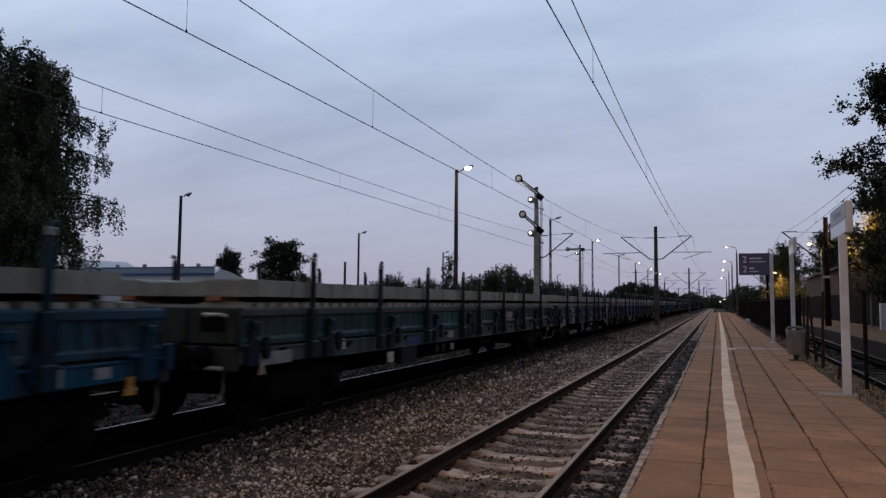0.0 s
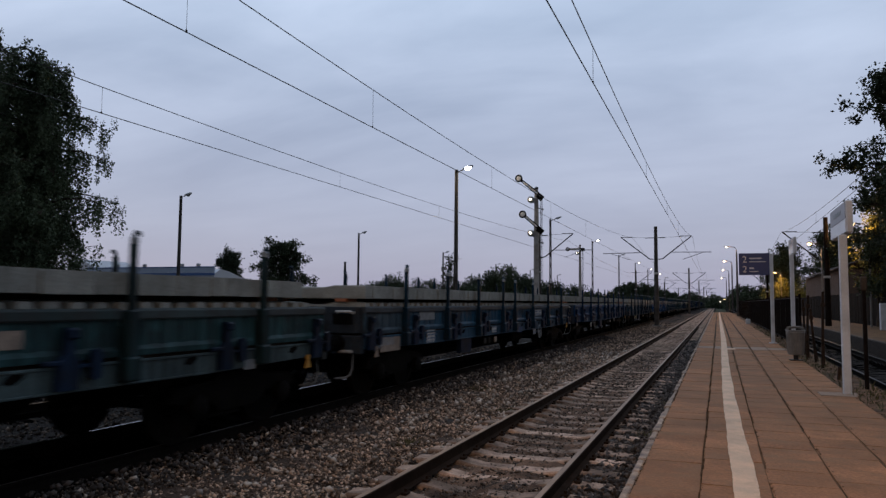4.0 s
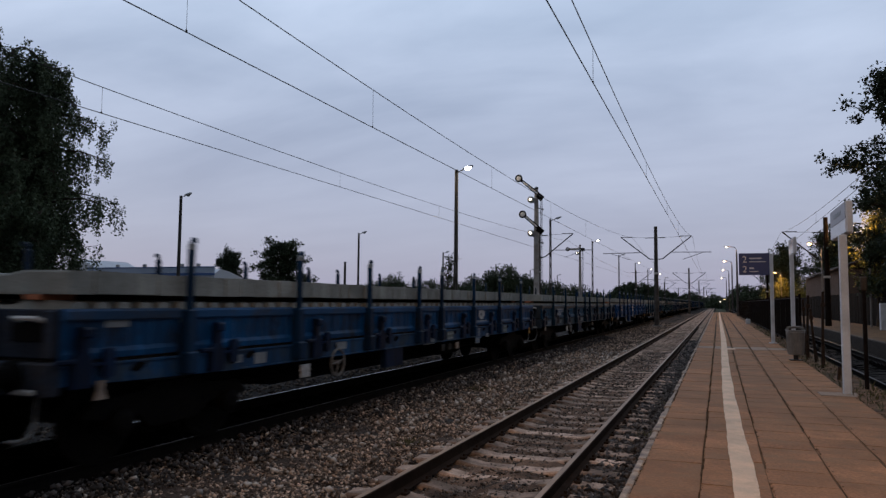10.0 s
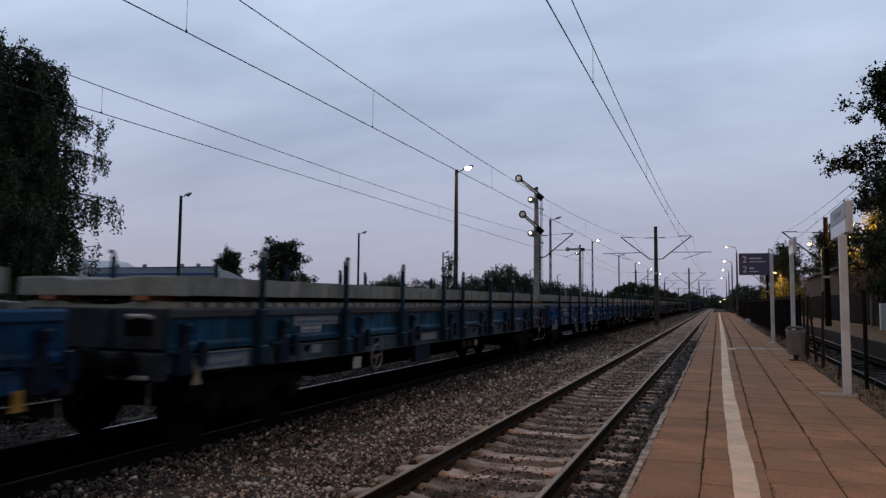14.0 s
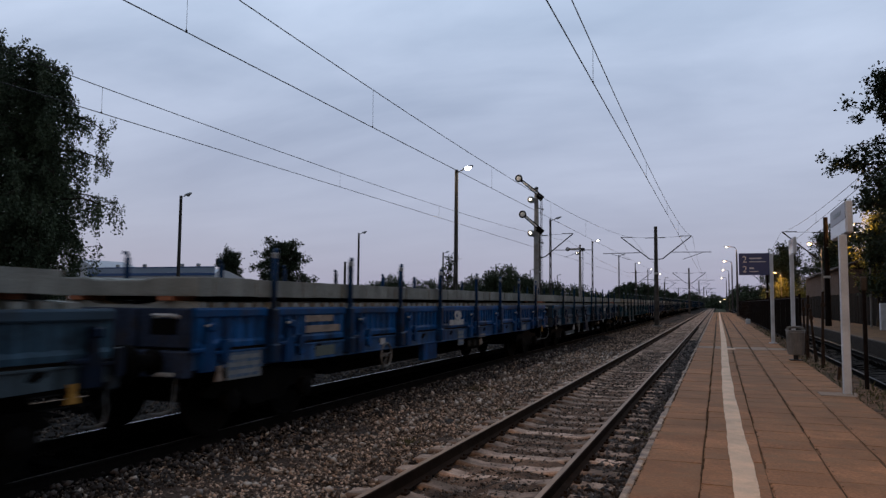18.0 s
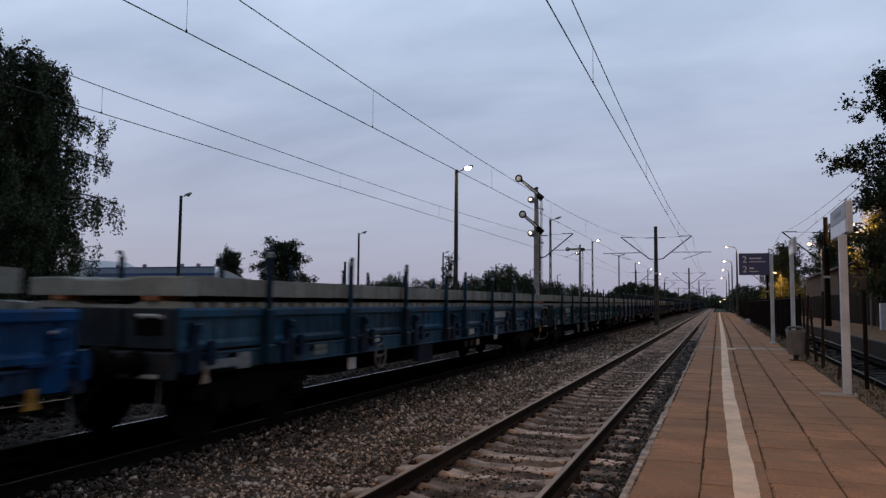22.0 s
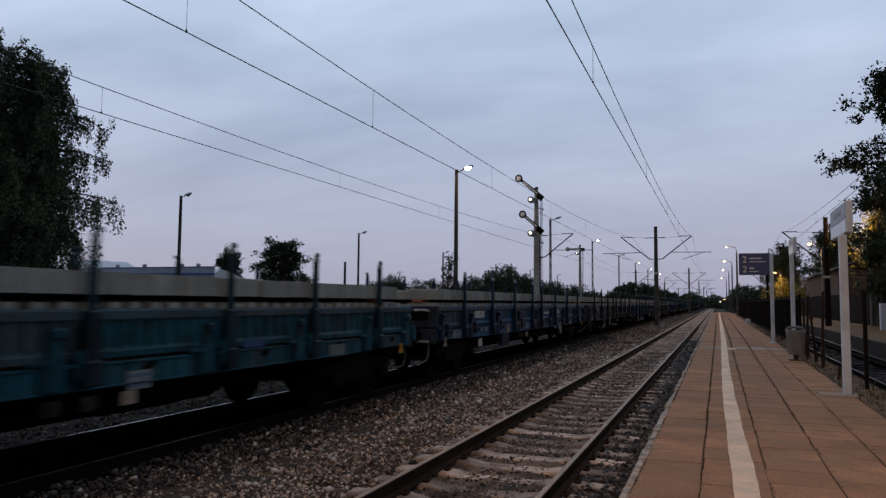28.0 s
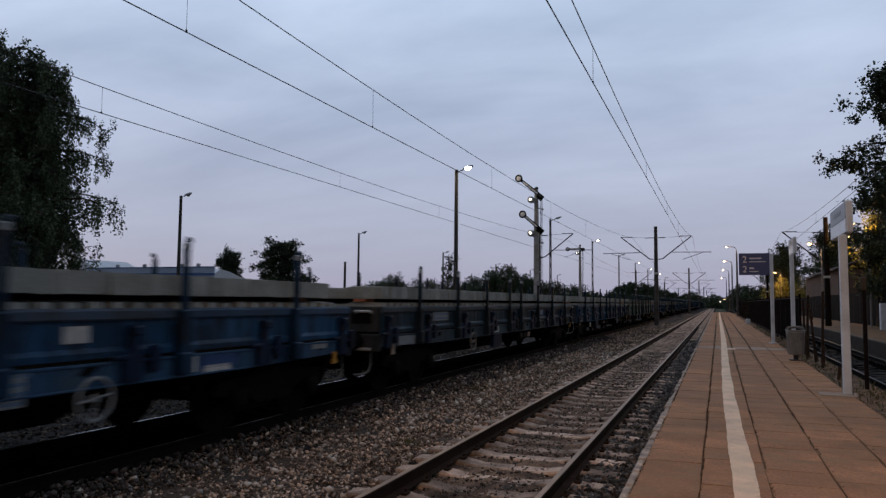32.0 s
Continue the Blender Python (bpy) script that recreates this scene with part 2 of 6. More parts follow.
M = dict(
    soil=material("soil_and_grass", (0.06, 0.07, 0.035), 0.95, 0, 0.4, 0.35, 9.0, 0.6, second=(0.05, 0.045, 0.03), depth=0.05, spec=0.1),
    # Darkened ballast; on the third track it stands for the train's shade.
    darkened_bed=material("darkened_ballast_bed", (0.030, 0.026, 0.023), 0.9, 0, 0.5, 0.9, 28.0, 1.0, depth=0.05, spec=0.08),
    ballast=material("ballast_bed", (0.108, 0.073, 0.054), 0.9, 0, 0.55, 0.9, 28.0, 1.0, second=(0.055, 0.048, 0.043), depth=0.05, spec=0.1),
    sandy=material("sandy_track_dirt", (0.215, 0.134, 0.090), 0.95, 0, 0.45, 1.6, 34.0, 0.9, second=(0.062, 0.044, 0.034), depth=0.03, spec=0.05),
    # Oil stain plus painted shade: near black for the dark under the train.
    oily_shade=material("shaded_oily_ballast", (0.0045, 0.0042, 0.0040), 0.95, 0, 0.5, 1.2, 30.0, 1.0, depth=0.05, spec=0.0),
    stone=material("crushed_stone", (0.53, 0.384, 0.282), 0.85, 0, 0.32, 0.55, 70.0, 0.3, second=(0.206, 0.152, 0.115), random_tint=0.88, island=True, power=2.6, spec=0.2),
    litter=material("brown_leaf_litter", (0.16, 0.100, 0.060), 0.9, 0, 0.3, 3.0, 50.0, 0.3, second=(0.06, 0.042, 0.028), random_tint=0.6, island=True, spec=0.05),
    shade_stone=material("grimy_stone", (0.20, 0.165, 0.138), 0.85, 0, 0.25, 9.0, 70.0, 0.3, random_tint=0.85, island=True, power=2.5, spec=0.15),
    # Darker copy of the stones: shade cast by the train is in the colour.
    train_shade_stone=material("train_shaded_stone", (0.105, 0.078, 0.060), 0.85, 0, 0.25, 9.0, 70.0, 0.3, random_tint=0.85, island=True, power=2.5, spec=0.15),
    pale_stone=material("pale_crushed_stone", (0.50, 0.44, 0.38), 0.85, 0, 0.25, 9.0, 70.0, 0.3, random_tint=0.5, island=True, spec=0.2),
    # Stone darkened to paint in the shade beside the wall and the train.
    dark_stone=material("shade_dark_stone", (0.105, 0.092, 0.085), 0.85, 0, 0.25, 9.0, 70.0, 0.3, random_tint=0.75, island=True, power=2.0, spec=0.15),
    rail_side=material("rusty_rail", (0.032, 0.021, 0.015), 0.85, 0.0, 0.35, 5.0, 80.0, 0.4, spec=0.05),
    # Darker copy of the rusty rail, with shade under the train painted in.
    rail_black=material("shaded_rail_side", (0.010, 0.0085, 0.0075), 0.8, 0.0, 0.35, 5.0, 80.0, 0.4, spec=0.05),
    rail_top=material("worn_rail_head", (0.34, 0.215, 0.135), 0.50, 0.5, 0.25, 3.0, 60.0, 0.1, spec=0.2),
    rail_dull=material("dull_rail_head", (0.030, 0.027, 0.026), 0.5, 0.4, 0.2, 3.0, 60.0, 0.1),
    rail_bright=material("polished_rail_head", (0.62, 0.62, 0.64), 0.16, 1.0, 0.1, 3.0, 60.0, 0.05),
    sleeper=material("old_concrete_sleeper", (0.58, 0.415, 0.315), 0.85, 0, 0.3, 2.6, 45.0, 0.8, second=(0.20, 0.142, 0.104), random_tint=0.35, dirt=(0.085, 0.062, 0.048), spec=0.15),
    # Oil-stained sleeper, its colour blackened further for the shade below wagons.
    dark_sleeper=material("shaded_oily_sleeper", (0.0050, 0.0046, 0.0044), 0.95, 0, 0.3, 4.0, 50.0, 0.5, spec=0.0),
    paving=material("reddish_paving", (0.395, 0.182, 0.085), 0.7, 0, 0.34, 1.4, 36.0, 0.8, second=(0.280, 0.131, 0.060), random_tint=0.16, depth=0.004, dirt=(0.240, 0.138, 0.074), spec=0.08, stain=(0.190, 0.102, 0.052)),
    side_paving=material("grimy_asphalt", (0.17, 0.105, 0.060), 0.85, 0, 0.3, 1.5, 40.0, 0.4, second=(0.10, 0.064, 0.038), spec=0.08),
    joint_soil=material("joint_moss", (0.17, 0.100, 0.058), 0.95, 0, 0.4, 2.0, 60.0, 0.6, second=(0.050, 0.034, 0.022), spec=0.03),
    rough_verge=material("broken_asphalt", (0.200, 0.116, 0.068), 0.9, 0, 0.4, 3.0, 40.0, 0.9, second=(0.075, 0.050, 0.034), depth=0.02, spec=0.08),
    joint=material("joint_soil", (0.055, 0.045, 0.038), 0.95, 0, 0.4, 8.0, 60.0, 0.6, spec=0.1),
    pale_slab=material("pale_concrete_slab", (0.30, 0.205, 0.140), 0.7, 0, 0.2, 3.0, 60.0, 0.4, random_tint=0.1),
    kerb=material("kerb_concrete", (0.42, 0.31, 0.22), 0.75, 0, 0.3, 6.0, 60.0, 0.5, second=(0.15, 0.115, 0.095), random_tint=0.3),
    line=material("worn_white_paint", (0.80, 0.53, 0.33), 0.65, 0, 0.10, 3.0, 60.0, 0.15, second=(0.62, 0.43, 0.28), depth=0.003, dirt=(0.48, 0.32, 0.20)),
    wall=material("platform_wall", (0.14, 0.12, 0.105), 0.85, 0, 0.35, 2.5, 40.0, 0.6, spec=0.1),
    concrete=material("weathered_concrete", (0.26, 0.25, 0.235), 0.8, 0, 0.2, 2.5, 45.0, 0.4, second=(0.16, 0.155, 0.145)),
    signal_grey=material("weathered_signal_paint", (0.42, 0.41, 0.40), 0.7, 0, 0.25, 2.5, 45.0, 0.3, second=(0.22, 0.21, 0.20), spec=0.15),
    # Pole concrete darkened so that its colour gives a silhouette against the sky.
    pole_concrete=material("silhouette_pole_concrete", (0.085, 0.080, 0.076), 0.85, 0, 0.25, 2.5, 45.0, 0.4, second=(0.05, 0.047, 0.044), spec=0.1),
    load=material("new_concrete", (0.315, 0.328, 0.298), 0.8, 0, 0.22, 2.5, 40.0, 0.6, second=(0.225, 0.232, 0.208), random_tint=0.14),
    pad=material("orange_rail_pad", (0.42, 0.15, 0.07), 0.7, 0, 0.3, 8.0, 60.0, 0.2),
    # Near-black timber for the gap between the two sleeper layers.
    dark_timber=material("black_batten", (0.012, 0.009, 0.007), 0.85, 0, 0.35, 6.0, 50.0, 0.5, spec=0.05),
    timber=material("dark_timber", (0.07, 0.05, 0.035), 0.8, 0, 0.35, 6.0, 50.0, 0.5, spec=0.1),
    paint=material("wagon_paint", (1.0, 1.0, 1.0), 0.42, 0, 0.14, 1.6, 45.0, 0.15, second=(0.60, 0.60, 0.60), painted=True, dirt=(0.013, 0.015, 0.018), depth=0.003, spec=0.12, streak=0.45),
    rim_paint=material("scuffed_rim_paint", (1.0, 1.0, 1.0), 0.55, 0, 0.2, 0.9, 40.0, 0.2, second=(0.62, 0.60, 0.58), painted=True, dirt=(0.040, 0.040, 0.040), depth=0.003, spec=0.12),
    sill_paint=material("scraped_sill_paint", (1.0, 1.0, 1.0), 0.5, 0, 0.2, 0.55, 30.0, 0.2, second=(0.50, 0.50, 0.52), painted=True, dirt=(0.050, 0.066, 0.072), depth=0.003, spec=0.12, streak=0.5),
    end_paint=material("dusty_end_paint", (1.0, 1.0, 1.0), 0.75, 0, 0.3, 1.6, 30.0, 0.4, second=(0.55, 0.52, 0.50), painted=True, dirt=(0.045, 0.038, 0.032), spec=0.08),
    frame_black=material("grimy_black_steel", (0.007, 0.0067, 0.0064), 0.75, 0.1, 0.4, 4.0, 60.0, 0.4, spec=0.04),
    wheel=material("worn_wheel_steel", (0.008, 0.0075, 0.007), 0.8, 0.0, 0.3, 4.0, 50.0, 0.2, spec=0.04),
    white_mark=material("dirty_white_paint", (0.58, 0.58, 0.56), 0.5, 0, 0.2, 9.0, 50.0, 0.1, second=(0.34, 0.34, 0.33)),
    tan_mark=material("faded_tan_board", (0.36, 0.29, 0.23), 0.6, 0, 0.2, 8.0, 50.0, 0.1, second=(0.22, 0.18, 0.15)),
    navy_mark=material("navy_paint", (0.020, 0.060, 0.170), 0.5, 0, 0.2, 9.0, 50.0, 0.1),
    green_mark=material("faded_green_board", (0.13, 0.16, 0.14), 0.55, 0, 0.2, 8.0, 50.0, 0.1),
    grey_mark=material("faded_label_board", (0.26, 0.285, 0.295), 0.55, 0, 0.2, 8.0, 50.0, 0.1, second=(0.18, 0.20, 0.21)),
    dull_mark=material("grimy_plate", (0.036, 0.034, 0.030), 0.7, 0, 0.3, 6.0, 50.0, 0.1, second=(0.012, 0.012, 0.011), spec=0.1),
    steel_mark=material("pale_blue_paint", (0.09, 0.16, 0.26), 0.5, 0, 0.2, 9.0, 50.0, 0.1),
    enamel=material("white_signal_enamel", (0.80, 0.80, 0.80), 0.35, 0, 0.08, 5.0, 50.0, 0.02),
    yellow=material("yellow_paint", (0.48, 0.26, 0.05), 0.5, 0, 0.2, 9.0, 50.0, 0.1),
    steel=material("galvanised_steel", (0.33, 0.34, 0.35), 0.5, 0.6, 0.15, 5.0, 60.0, 0.1),
    post_white=material("white_painted_post", (0.60, 0.63, 0.66), 0.5, 0, 0.1, 3.0, 50.0, 0.1, second=(0.47, 0.49, 0.51)),
    sign_blue=material("navy_sign_enamel", (0.036, 0.064, 0.175), 0.35, 0, 0.1, 3.0, 50.0, 0.02),
    sign_grey=material("grey_sign_face", (0.12, 0.13, 0.15), 0.3, 0, 0.08, 3.0, 50.0, 0.02),
    sign_white=material("white_sign_face", (0.62, 0.64, 0.66), 0.22, 0, 0.06, 3.0, 50.0, 0.02),
    bin=material("grey_bin_plastic", (0.20, 0.19, 0.175), 0.5, 0, 0.15, 5.0, 60.0, 0.15, second=(0.13, 0.125, 0.115)),
    dark_steel=material("dark_steel", (0.045, 0.045, 0.048), 0.55, 0.5, 0.25, 5.0, 60.0, 0.2, spec=0.2),
    rust=material("rusty_steel", (0.016, 0.011, 0.0085), 0.8, 0.3, 0.4, 6.0, 60.0, 0.4, spec=0.1),
    old_rust=material("flaking_rust", (0.060, 0.036, 0.024), 0.85, 0.1, 0.4, 6.0, 60.0, 0.4, second=(0.022, 0.015, 0.011), spec=0.1),
    wire=material("copper_wire", (0.045, 0.042, 0.042), 0.5, 0.7, 0.1, 5.0, 60.0, 0.0),
    insulator=material("brown_porcelain", (0.08, 0.04, 0.025), 0.25, 0, 0.1, 5.0, 60.0, 0.0),
    bark=material("dark_bark", (0.07, 0.055, 0.042), 0.9, 0, 0.4, 7.0, 40.0, 0.8, spec=0.1),
    birch_bark=material("birch_bark", (0.42, 0.41, 0.38), 0.8, 0, 0.3, 5.0, 30.0, 0.6, second=(0.05, 0.045, 0.04)),
    leaf=material("birch_leaf", (0.094, 0.120, 0.070), 0.6, 0, 0.2, 0.6, 20.0, 0.0, second=(0.056, 0.076, 0.046), random_tint=0.4, island=True, spec=0.12),
    leaf_dark=material("dark_leaf", (0.044, 0.058, 0.032), 0.6, 0, 0.2, 0.6, 20.0, 0.0, second=(0.026, 0.036, 0.021), random_tint=0.4, island=True, spec=0.1),
    leaf_far=material("far_leaf", (0.068, 0.088, 0.050), 0.7, 0, 0.2, 0.3, 8.0, 0.0, second=(0.040, 0.056, 0.036), random_tint=0.4, island=True, spec=0.1),
    # Leaf colour brightened and yellowed to carry the glow of nearby lamps.
    leaf_lit=material("lamplit_leaf", (0.16, 0.15, 0.03), 0.6, 0, 0.2, 0.6, 20.0, 0.0, second=(0.09, 0.10, 0.03), random_tint=0.4, island=True, spec=0.2),
    grass=material("dry_grass", (0.10, 0.095, 0.045), 0.8, 0, 0.2, 2.0, 30.0, 0.0, random_tint=0.4, island=True, spec=0.1),
    hall_white=material("white_wall_panels", (0.62, 0.64, 0.68), 0.6, 0, 0.06, 0.6, 20.0, 0.1),
    hall_blue=material("blue_roof_edge", (0.07, 0.14, 0.33), 0.5, 0, 0.08, 0.6, 20.0, 0.1),
    hall_roof=material("pale_blue_roof_sheet", (0.34, 0.42, 0.55), 0.5, 0, 0.1, 0.6, 20.0, 0.1),
    fence_dark=material("dark_stained_boards", (0.010, 0.0085, 0.0075), 0.85, 0, 0.4, 2.0, 30.0, 0.4, random_tint=0.3, spec=0.05),
    plaster=material("brown_boards", (0.088, 0.064, 0.052), 0.85, 0, 0.25, 1.2, 30.0, 0.3),
    tile=material("dull_roof_sheet", (0.055, 0.045, 0.042), 0.8, 0, 0.3, 1.5, 30.0, 0.3, spec=0.1),
    pane=material("dark_window_glass", (0.02, 0.022, 0.026), 0.08, 0, 0.05, 1.0, 10.0, 0.0),
    glow_white=glowing("lit_lamp_glass", (1.0, 0.84, 0.62), 22.0),
    glow_far=glowing("far_lamp_glass", (1.0, 0.80, 0.55), 16.0),
    glow_sodium=glowing("sodium_lamp_glass", (1.0, 0.62, 0.22), 14.0),
    glow_signal=glowing("signal_lamp_glass", (1.0, 0.86, 0.66), 9.0),
    lens_dull=material("unlit_lamp_glass", (0.30, 0.31, 0.33), 0.2, 0, 0.05, 3.0, 30.0, 0.0),
)


# ---------------------------------------------------------------- mesh helpers
def box(bm, cx, cy, cz, sx, sy, sz, bevel=0.0, turn=None):
    """A box of size (sx, sy, sz) round its centre, with bevelled edges if asked."""
    m = Matrix.Translation((cx, cy, cz)) @ (turn.to_4x4() if turn else Matrix()) @ Matrix.Diagonal((sx, sy, sz, 1))
    made = bmesh.ops.create_cube(bm, size=1.0, matrix=m)["verts"]
    if bevel:
        edges = {e for v in made for e in v.link_edges}
        bmesh.ops.bevel(bm, geom=list(edges), offset=bevel, segments=1, affect="EDGES", profile=0.5)
    return bm


def rod(bm, p0, p1, r0, r1=None, seg=8):
    """A round bar from p0 to p1."""
    p0, p1 = Vector(p0), Vector(p1)
    d = p1 - p0
    q = d.to_track_quat("Z", "Y").to_matrix().to_4x4()
    bmesh.ops.create_cone(bm, cap_ends=True, segments=seg, radius1=r0, radius2=r0 if r1 is None else r1, depth=d.length, matrix=Matrix.Translation((p0 + p1) / 2) @ q)
    return bm


def ring(bm, centre, axis, radius, thick, seg=20, sides=6):
    """A torus."""
    q = Vector(axis).to_track_quat("Z", "Y").to_matrix()
    rows = []
    for i in range(seg):
        a = 2 * math.pi * i / seg
        row = []
        for j in range(sides):
            b = 2 * math.pi * j / sides
            p = Vector(((radius + thick * math.cos(b)) * math.cos(a), (radius + thick * math.cos(b)) * math.sin(a), thick * math.sin(b)))
            row.append(bm.verts.new(Vector(centre) + q @ p))
        rows.append(row)
    for i in range(seg):
        for j in range(sides):
            bm.faces.new((rows[i][j], rows[(i + 1) % seg][j], rows[(i + 1) % seg][(j + 1) % sides], rows[i][(j + 1) % sides]))
    return bm


def lathe(bm, profile, seg=16, m=Matrix()):
    """A turned body from (radius, height) pairs, bottom to top, closed by end faces."""
    rows = [[bm.verts.new(m @ Vector((r * math.cos(2 * math.pi * i / seg), r * math.sin(2 * math.pi * i / seg), z))) for i in range(seg)] for r, z in profile]
    for a, b in zip(rows, rows[1:]):
        for i in range(seg):
            bm.faces.new((a[i], a[(i + 1) % seg], b[(i + 1) % seg], b[i]))
    bm.faces.new(rows[0][::-1]); bm.faces.new(rows[-1])
    return bm


def sweep(bm, outline, stations):
    """A solid of one closed outline of (u, v) pairs, placed by each station's function of (u, v)."""
    rows = [[bm.verts.new(f(u, v)) for u, v in outline] for f in stations]
    k = len(outline)
    for a, b in zip(rows, rows[1:]):
        for i in range(k):
            bm.faces.new((a[i], a[(i + 1) % k], b[(i + 1) % k], b[i]))
    bm.faces.new(rows[0][::-1]); bm.faces.new(rows[-1])
    return bm


def tube(bm, points, radii, seg=6):
    """A bent, tapered round bar through points."""
    pts = [Vector(p) for p in points]
    rows = []
    for i, p in enumerate(pts):
        d = (pts[min(i + 1, len(pts) - 1)] - pts[max(i - 1, 0)]).normalized()
        q = d.to_track_quat("Z", "Y").to_matrix()
        rows.append([bm.verts.new(p + q @ Vector((radii[i] * math.cos(2 * math.pi * j / seg), radii[i] * math.sin(2 * math.pi * j / seg), 0))) for j in range(seg)])
    for a, b in zip(rows, rows[1:]):
        for j in range(seg):
            bm.faces.new((a[j], a[(j + 1) % seg], b[(j + 1) % seg], b[j]))
    bm.faces.new(rows[0][::-1]); bm.faces.new(rows[-1])
    return bm


def mesh_from(bm, name, mat, smooth=False):
    bmesh.ops.recalc_face_normals(bm, faces=bm.faces)
    me = bpy.data.meshes.new(name)
    bm.to_mesh(me)
    bm.free()
    for m in (mat if isinstance(mat, (list, tuple)) else [mat]):
        me.materials.append(m)
    if smooth:
        me.shade_smooth()
    return me


def part(name, bm, mat, parent, label="", smooth=False):
    """Links a bmesh (or a shared mesh) as one mesh object under a thing or part."""
    me = bm if isinstance(bm, bpy.types.Mesh) else mesh_from(bm, name, mat, smooth)
    ob = new(name, me)
    ob.parent = parent
    return tagged(ob, label)


def thing(name, label, category, group="", m=None, kind=""):
    ob = new(name)
    ob.empty_display_size = 0.2
    if m is not None:
        ob.matrix_basis = m
    return tagged(ob, label, category, group, kind)


def solo(name, bm, mat, label, category, kind="", smooth=False):
    me = bm if isinstance(bm, bpy.types.Mesh) else mesh_from(bm, name, mat, smooth)
    return tagged(new(name, me), label, category, "", kind)


def B():
    return bmesh.new()


def sheets(name, verts, faces, mat):
    """A mesh from numpy arrays: verts (n, 3), faces (m, 3 or 4)."""
    me = bpy.data.meshes.new(name)
    k = faces.shape[1]
    me.vertices.add(len(verts)); me.vertices.foreach_set("co", verts.astype(np.float32).ravel())
    me.loops.add(faces.size); me.loops.foreach_set("vertex_index", faces.astype(np.int32).ravel())
    me.polygons.add(len(faces)); me.polygons.foreach_set("loop_start", np.arange(0, faces.size, k, dtype=np.int32))
    me.update(calc_edges=True)
    me.validate()
    me.materials.append(mat)
    return me


# ---------------------------------------------------------------- ground, tracks, platforms
def build_ground():
    bm = B()
    xs = [-1500, -300, -80, -30, -14.2, -13.4, -0.74, -0.7, 2.3, 6.2, 12, 30, 90, 300, 1500]
    ys = [-600, -60, 0, 60, 200, 500, 1200, 2500]
    grid = [[bm.verts.new((x, y, -0.50 + (0.12 if x < -14 else 0))) for x in xs] for y in ys]
    for a, b in zip(grid, grid[1:]):
        for i in range(len(xs) - 1):
            bm.faces.new((a[i], a[i + 1], b[i + 1], b[i]))
    solo("ground", bm, M["soil"], "dark soil and rough grass beside the railway", "ground", "structure")


def heap(x):
    """Ballast lies higher beside the train's track, over the sleeper ends."""
    return 0.085 * np.clip((-5.1 - x) / 0.6, 0, 1) * np.clip((x + 9.6) / 0.6, 0, 1)


def bed(name, x0, x1, top, mat, label, y0=-40, y1=520):
    """A ballast bed with sloped shoulders and an uneven top."""
    rng = np.random.default_rng(int(abs(x0 * 10)))
    ys = np.concatenate([np.arange(y0, 0, 4), np.arange(0, 30, 0.25), np.arange(30, 80, 1.0), np.arange(80, y1, 8)])
    xs = np.concatenate([[x0 - 0.05], np.linspace(x0, x1, 18), [x1 + 0.04]])
    X, Y = np.meshgrid(xs, ys)
    Z = top + rng.normal(0, 0.012, X.shape) + (0 if name == "ballast_train" else heap(X))
    Z[:, 0] = Z[:, -1] = -0.52
    v = np.stack([X, Y, Z], -1).reshape(-1, 3)
    w, h = len(xs), len(ys)
    i = (np.arange(h - 1)[:, None] * w + np.arange(w - 1)).ravel()
    f = np.stack([i, i + 1, i + w + 1, i + w], 1)
    return solo(name, sheets(name, v, f, mat), mat, label, "ballast", "structure")


def stones(name, x0, x1, y0, y1, count, top, small, large, seed, mat, label):
    """Loose crushed stone: irregular eight-sided pieces, denser near the platform."""
    rng = np.random.default_rng(seed)
    u = rng.random(count)
    x = rng.uniform(x0, x1, count)
    y = y0 + (y1 - y0) * u ** 1.6
    s = (small + (large - small) * 1.5 * rng.random(count) ** 2.2) * (0.8 + 0.5 * u)
    z = top + rng.uniform(-0.3, 0.45, count) * s + (0 if mat == M["oily_shade"] else heap(x))
    base = np.array([(1, 0, 0), (-1, 0, 0), (0, 1, 0), (0, -1, 0), (0, 0, 1), (0, 0, -1)], float)
    v = base[None] * rng.uniform(0.55, 1.25, (count, 6, 1)) + rng.normal(0, 0.22, (count, 6, 3))
    v[:, :, 2] *= 0.75
    a = rng.uniform(0, 6.283, count)
    b = rng.uniform(-0.9, 0.9, count)
    ca, sa, cb, sb = np.cos(a)[:, None], np.sin(a)[:, None], np.cos(b)[:, None], np.sin(b)[:, None]
    vy, vz = v[:, :, 1] * cb - v[:, :, 2] * sb, v[:, :, 1] * sb + v[:, :, 2] * cb
    vx, vy = v[:, :, 0] * ca - vy * sa, v[:, :, 0] * sa + vy * ca
    p = np.stack([vx, vy, vz], -1) * s[:, None, None] + np.stack([x, y, z], -1)[:, None]
    f = np.array([(0, 2, 4), (2, 1, 4), (1, 3, 4), (3, 0, 4), (2, 0, 5), (1, 2, 5), (3, 1, 5), (0, 3, 5)])
    faces = (f[None] + (np.arange(count) * 6)[:, None, None]).reshape(-1, 3)
    solo(name, sheets(name, p.reshape(-1, 3), faces, mat), mat, label, "gravel", "stuff")


RAIL = [(-0.072, -0.160), (0.072, -0.160), (0.072, -0.148), (0.012, -0.128), (0.010, -0.045), (0.034, -0.032), (0.036, -0.006), (0.028, 0.0),
        (-0.028, 0.0), (-0.036, -0.006), (-0.034, -0.032), (-0.010, -0.045), (-0.012, -0.128), (-0.072, -0.148)]


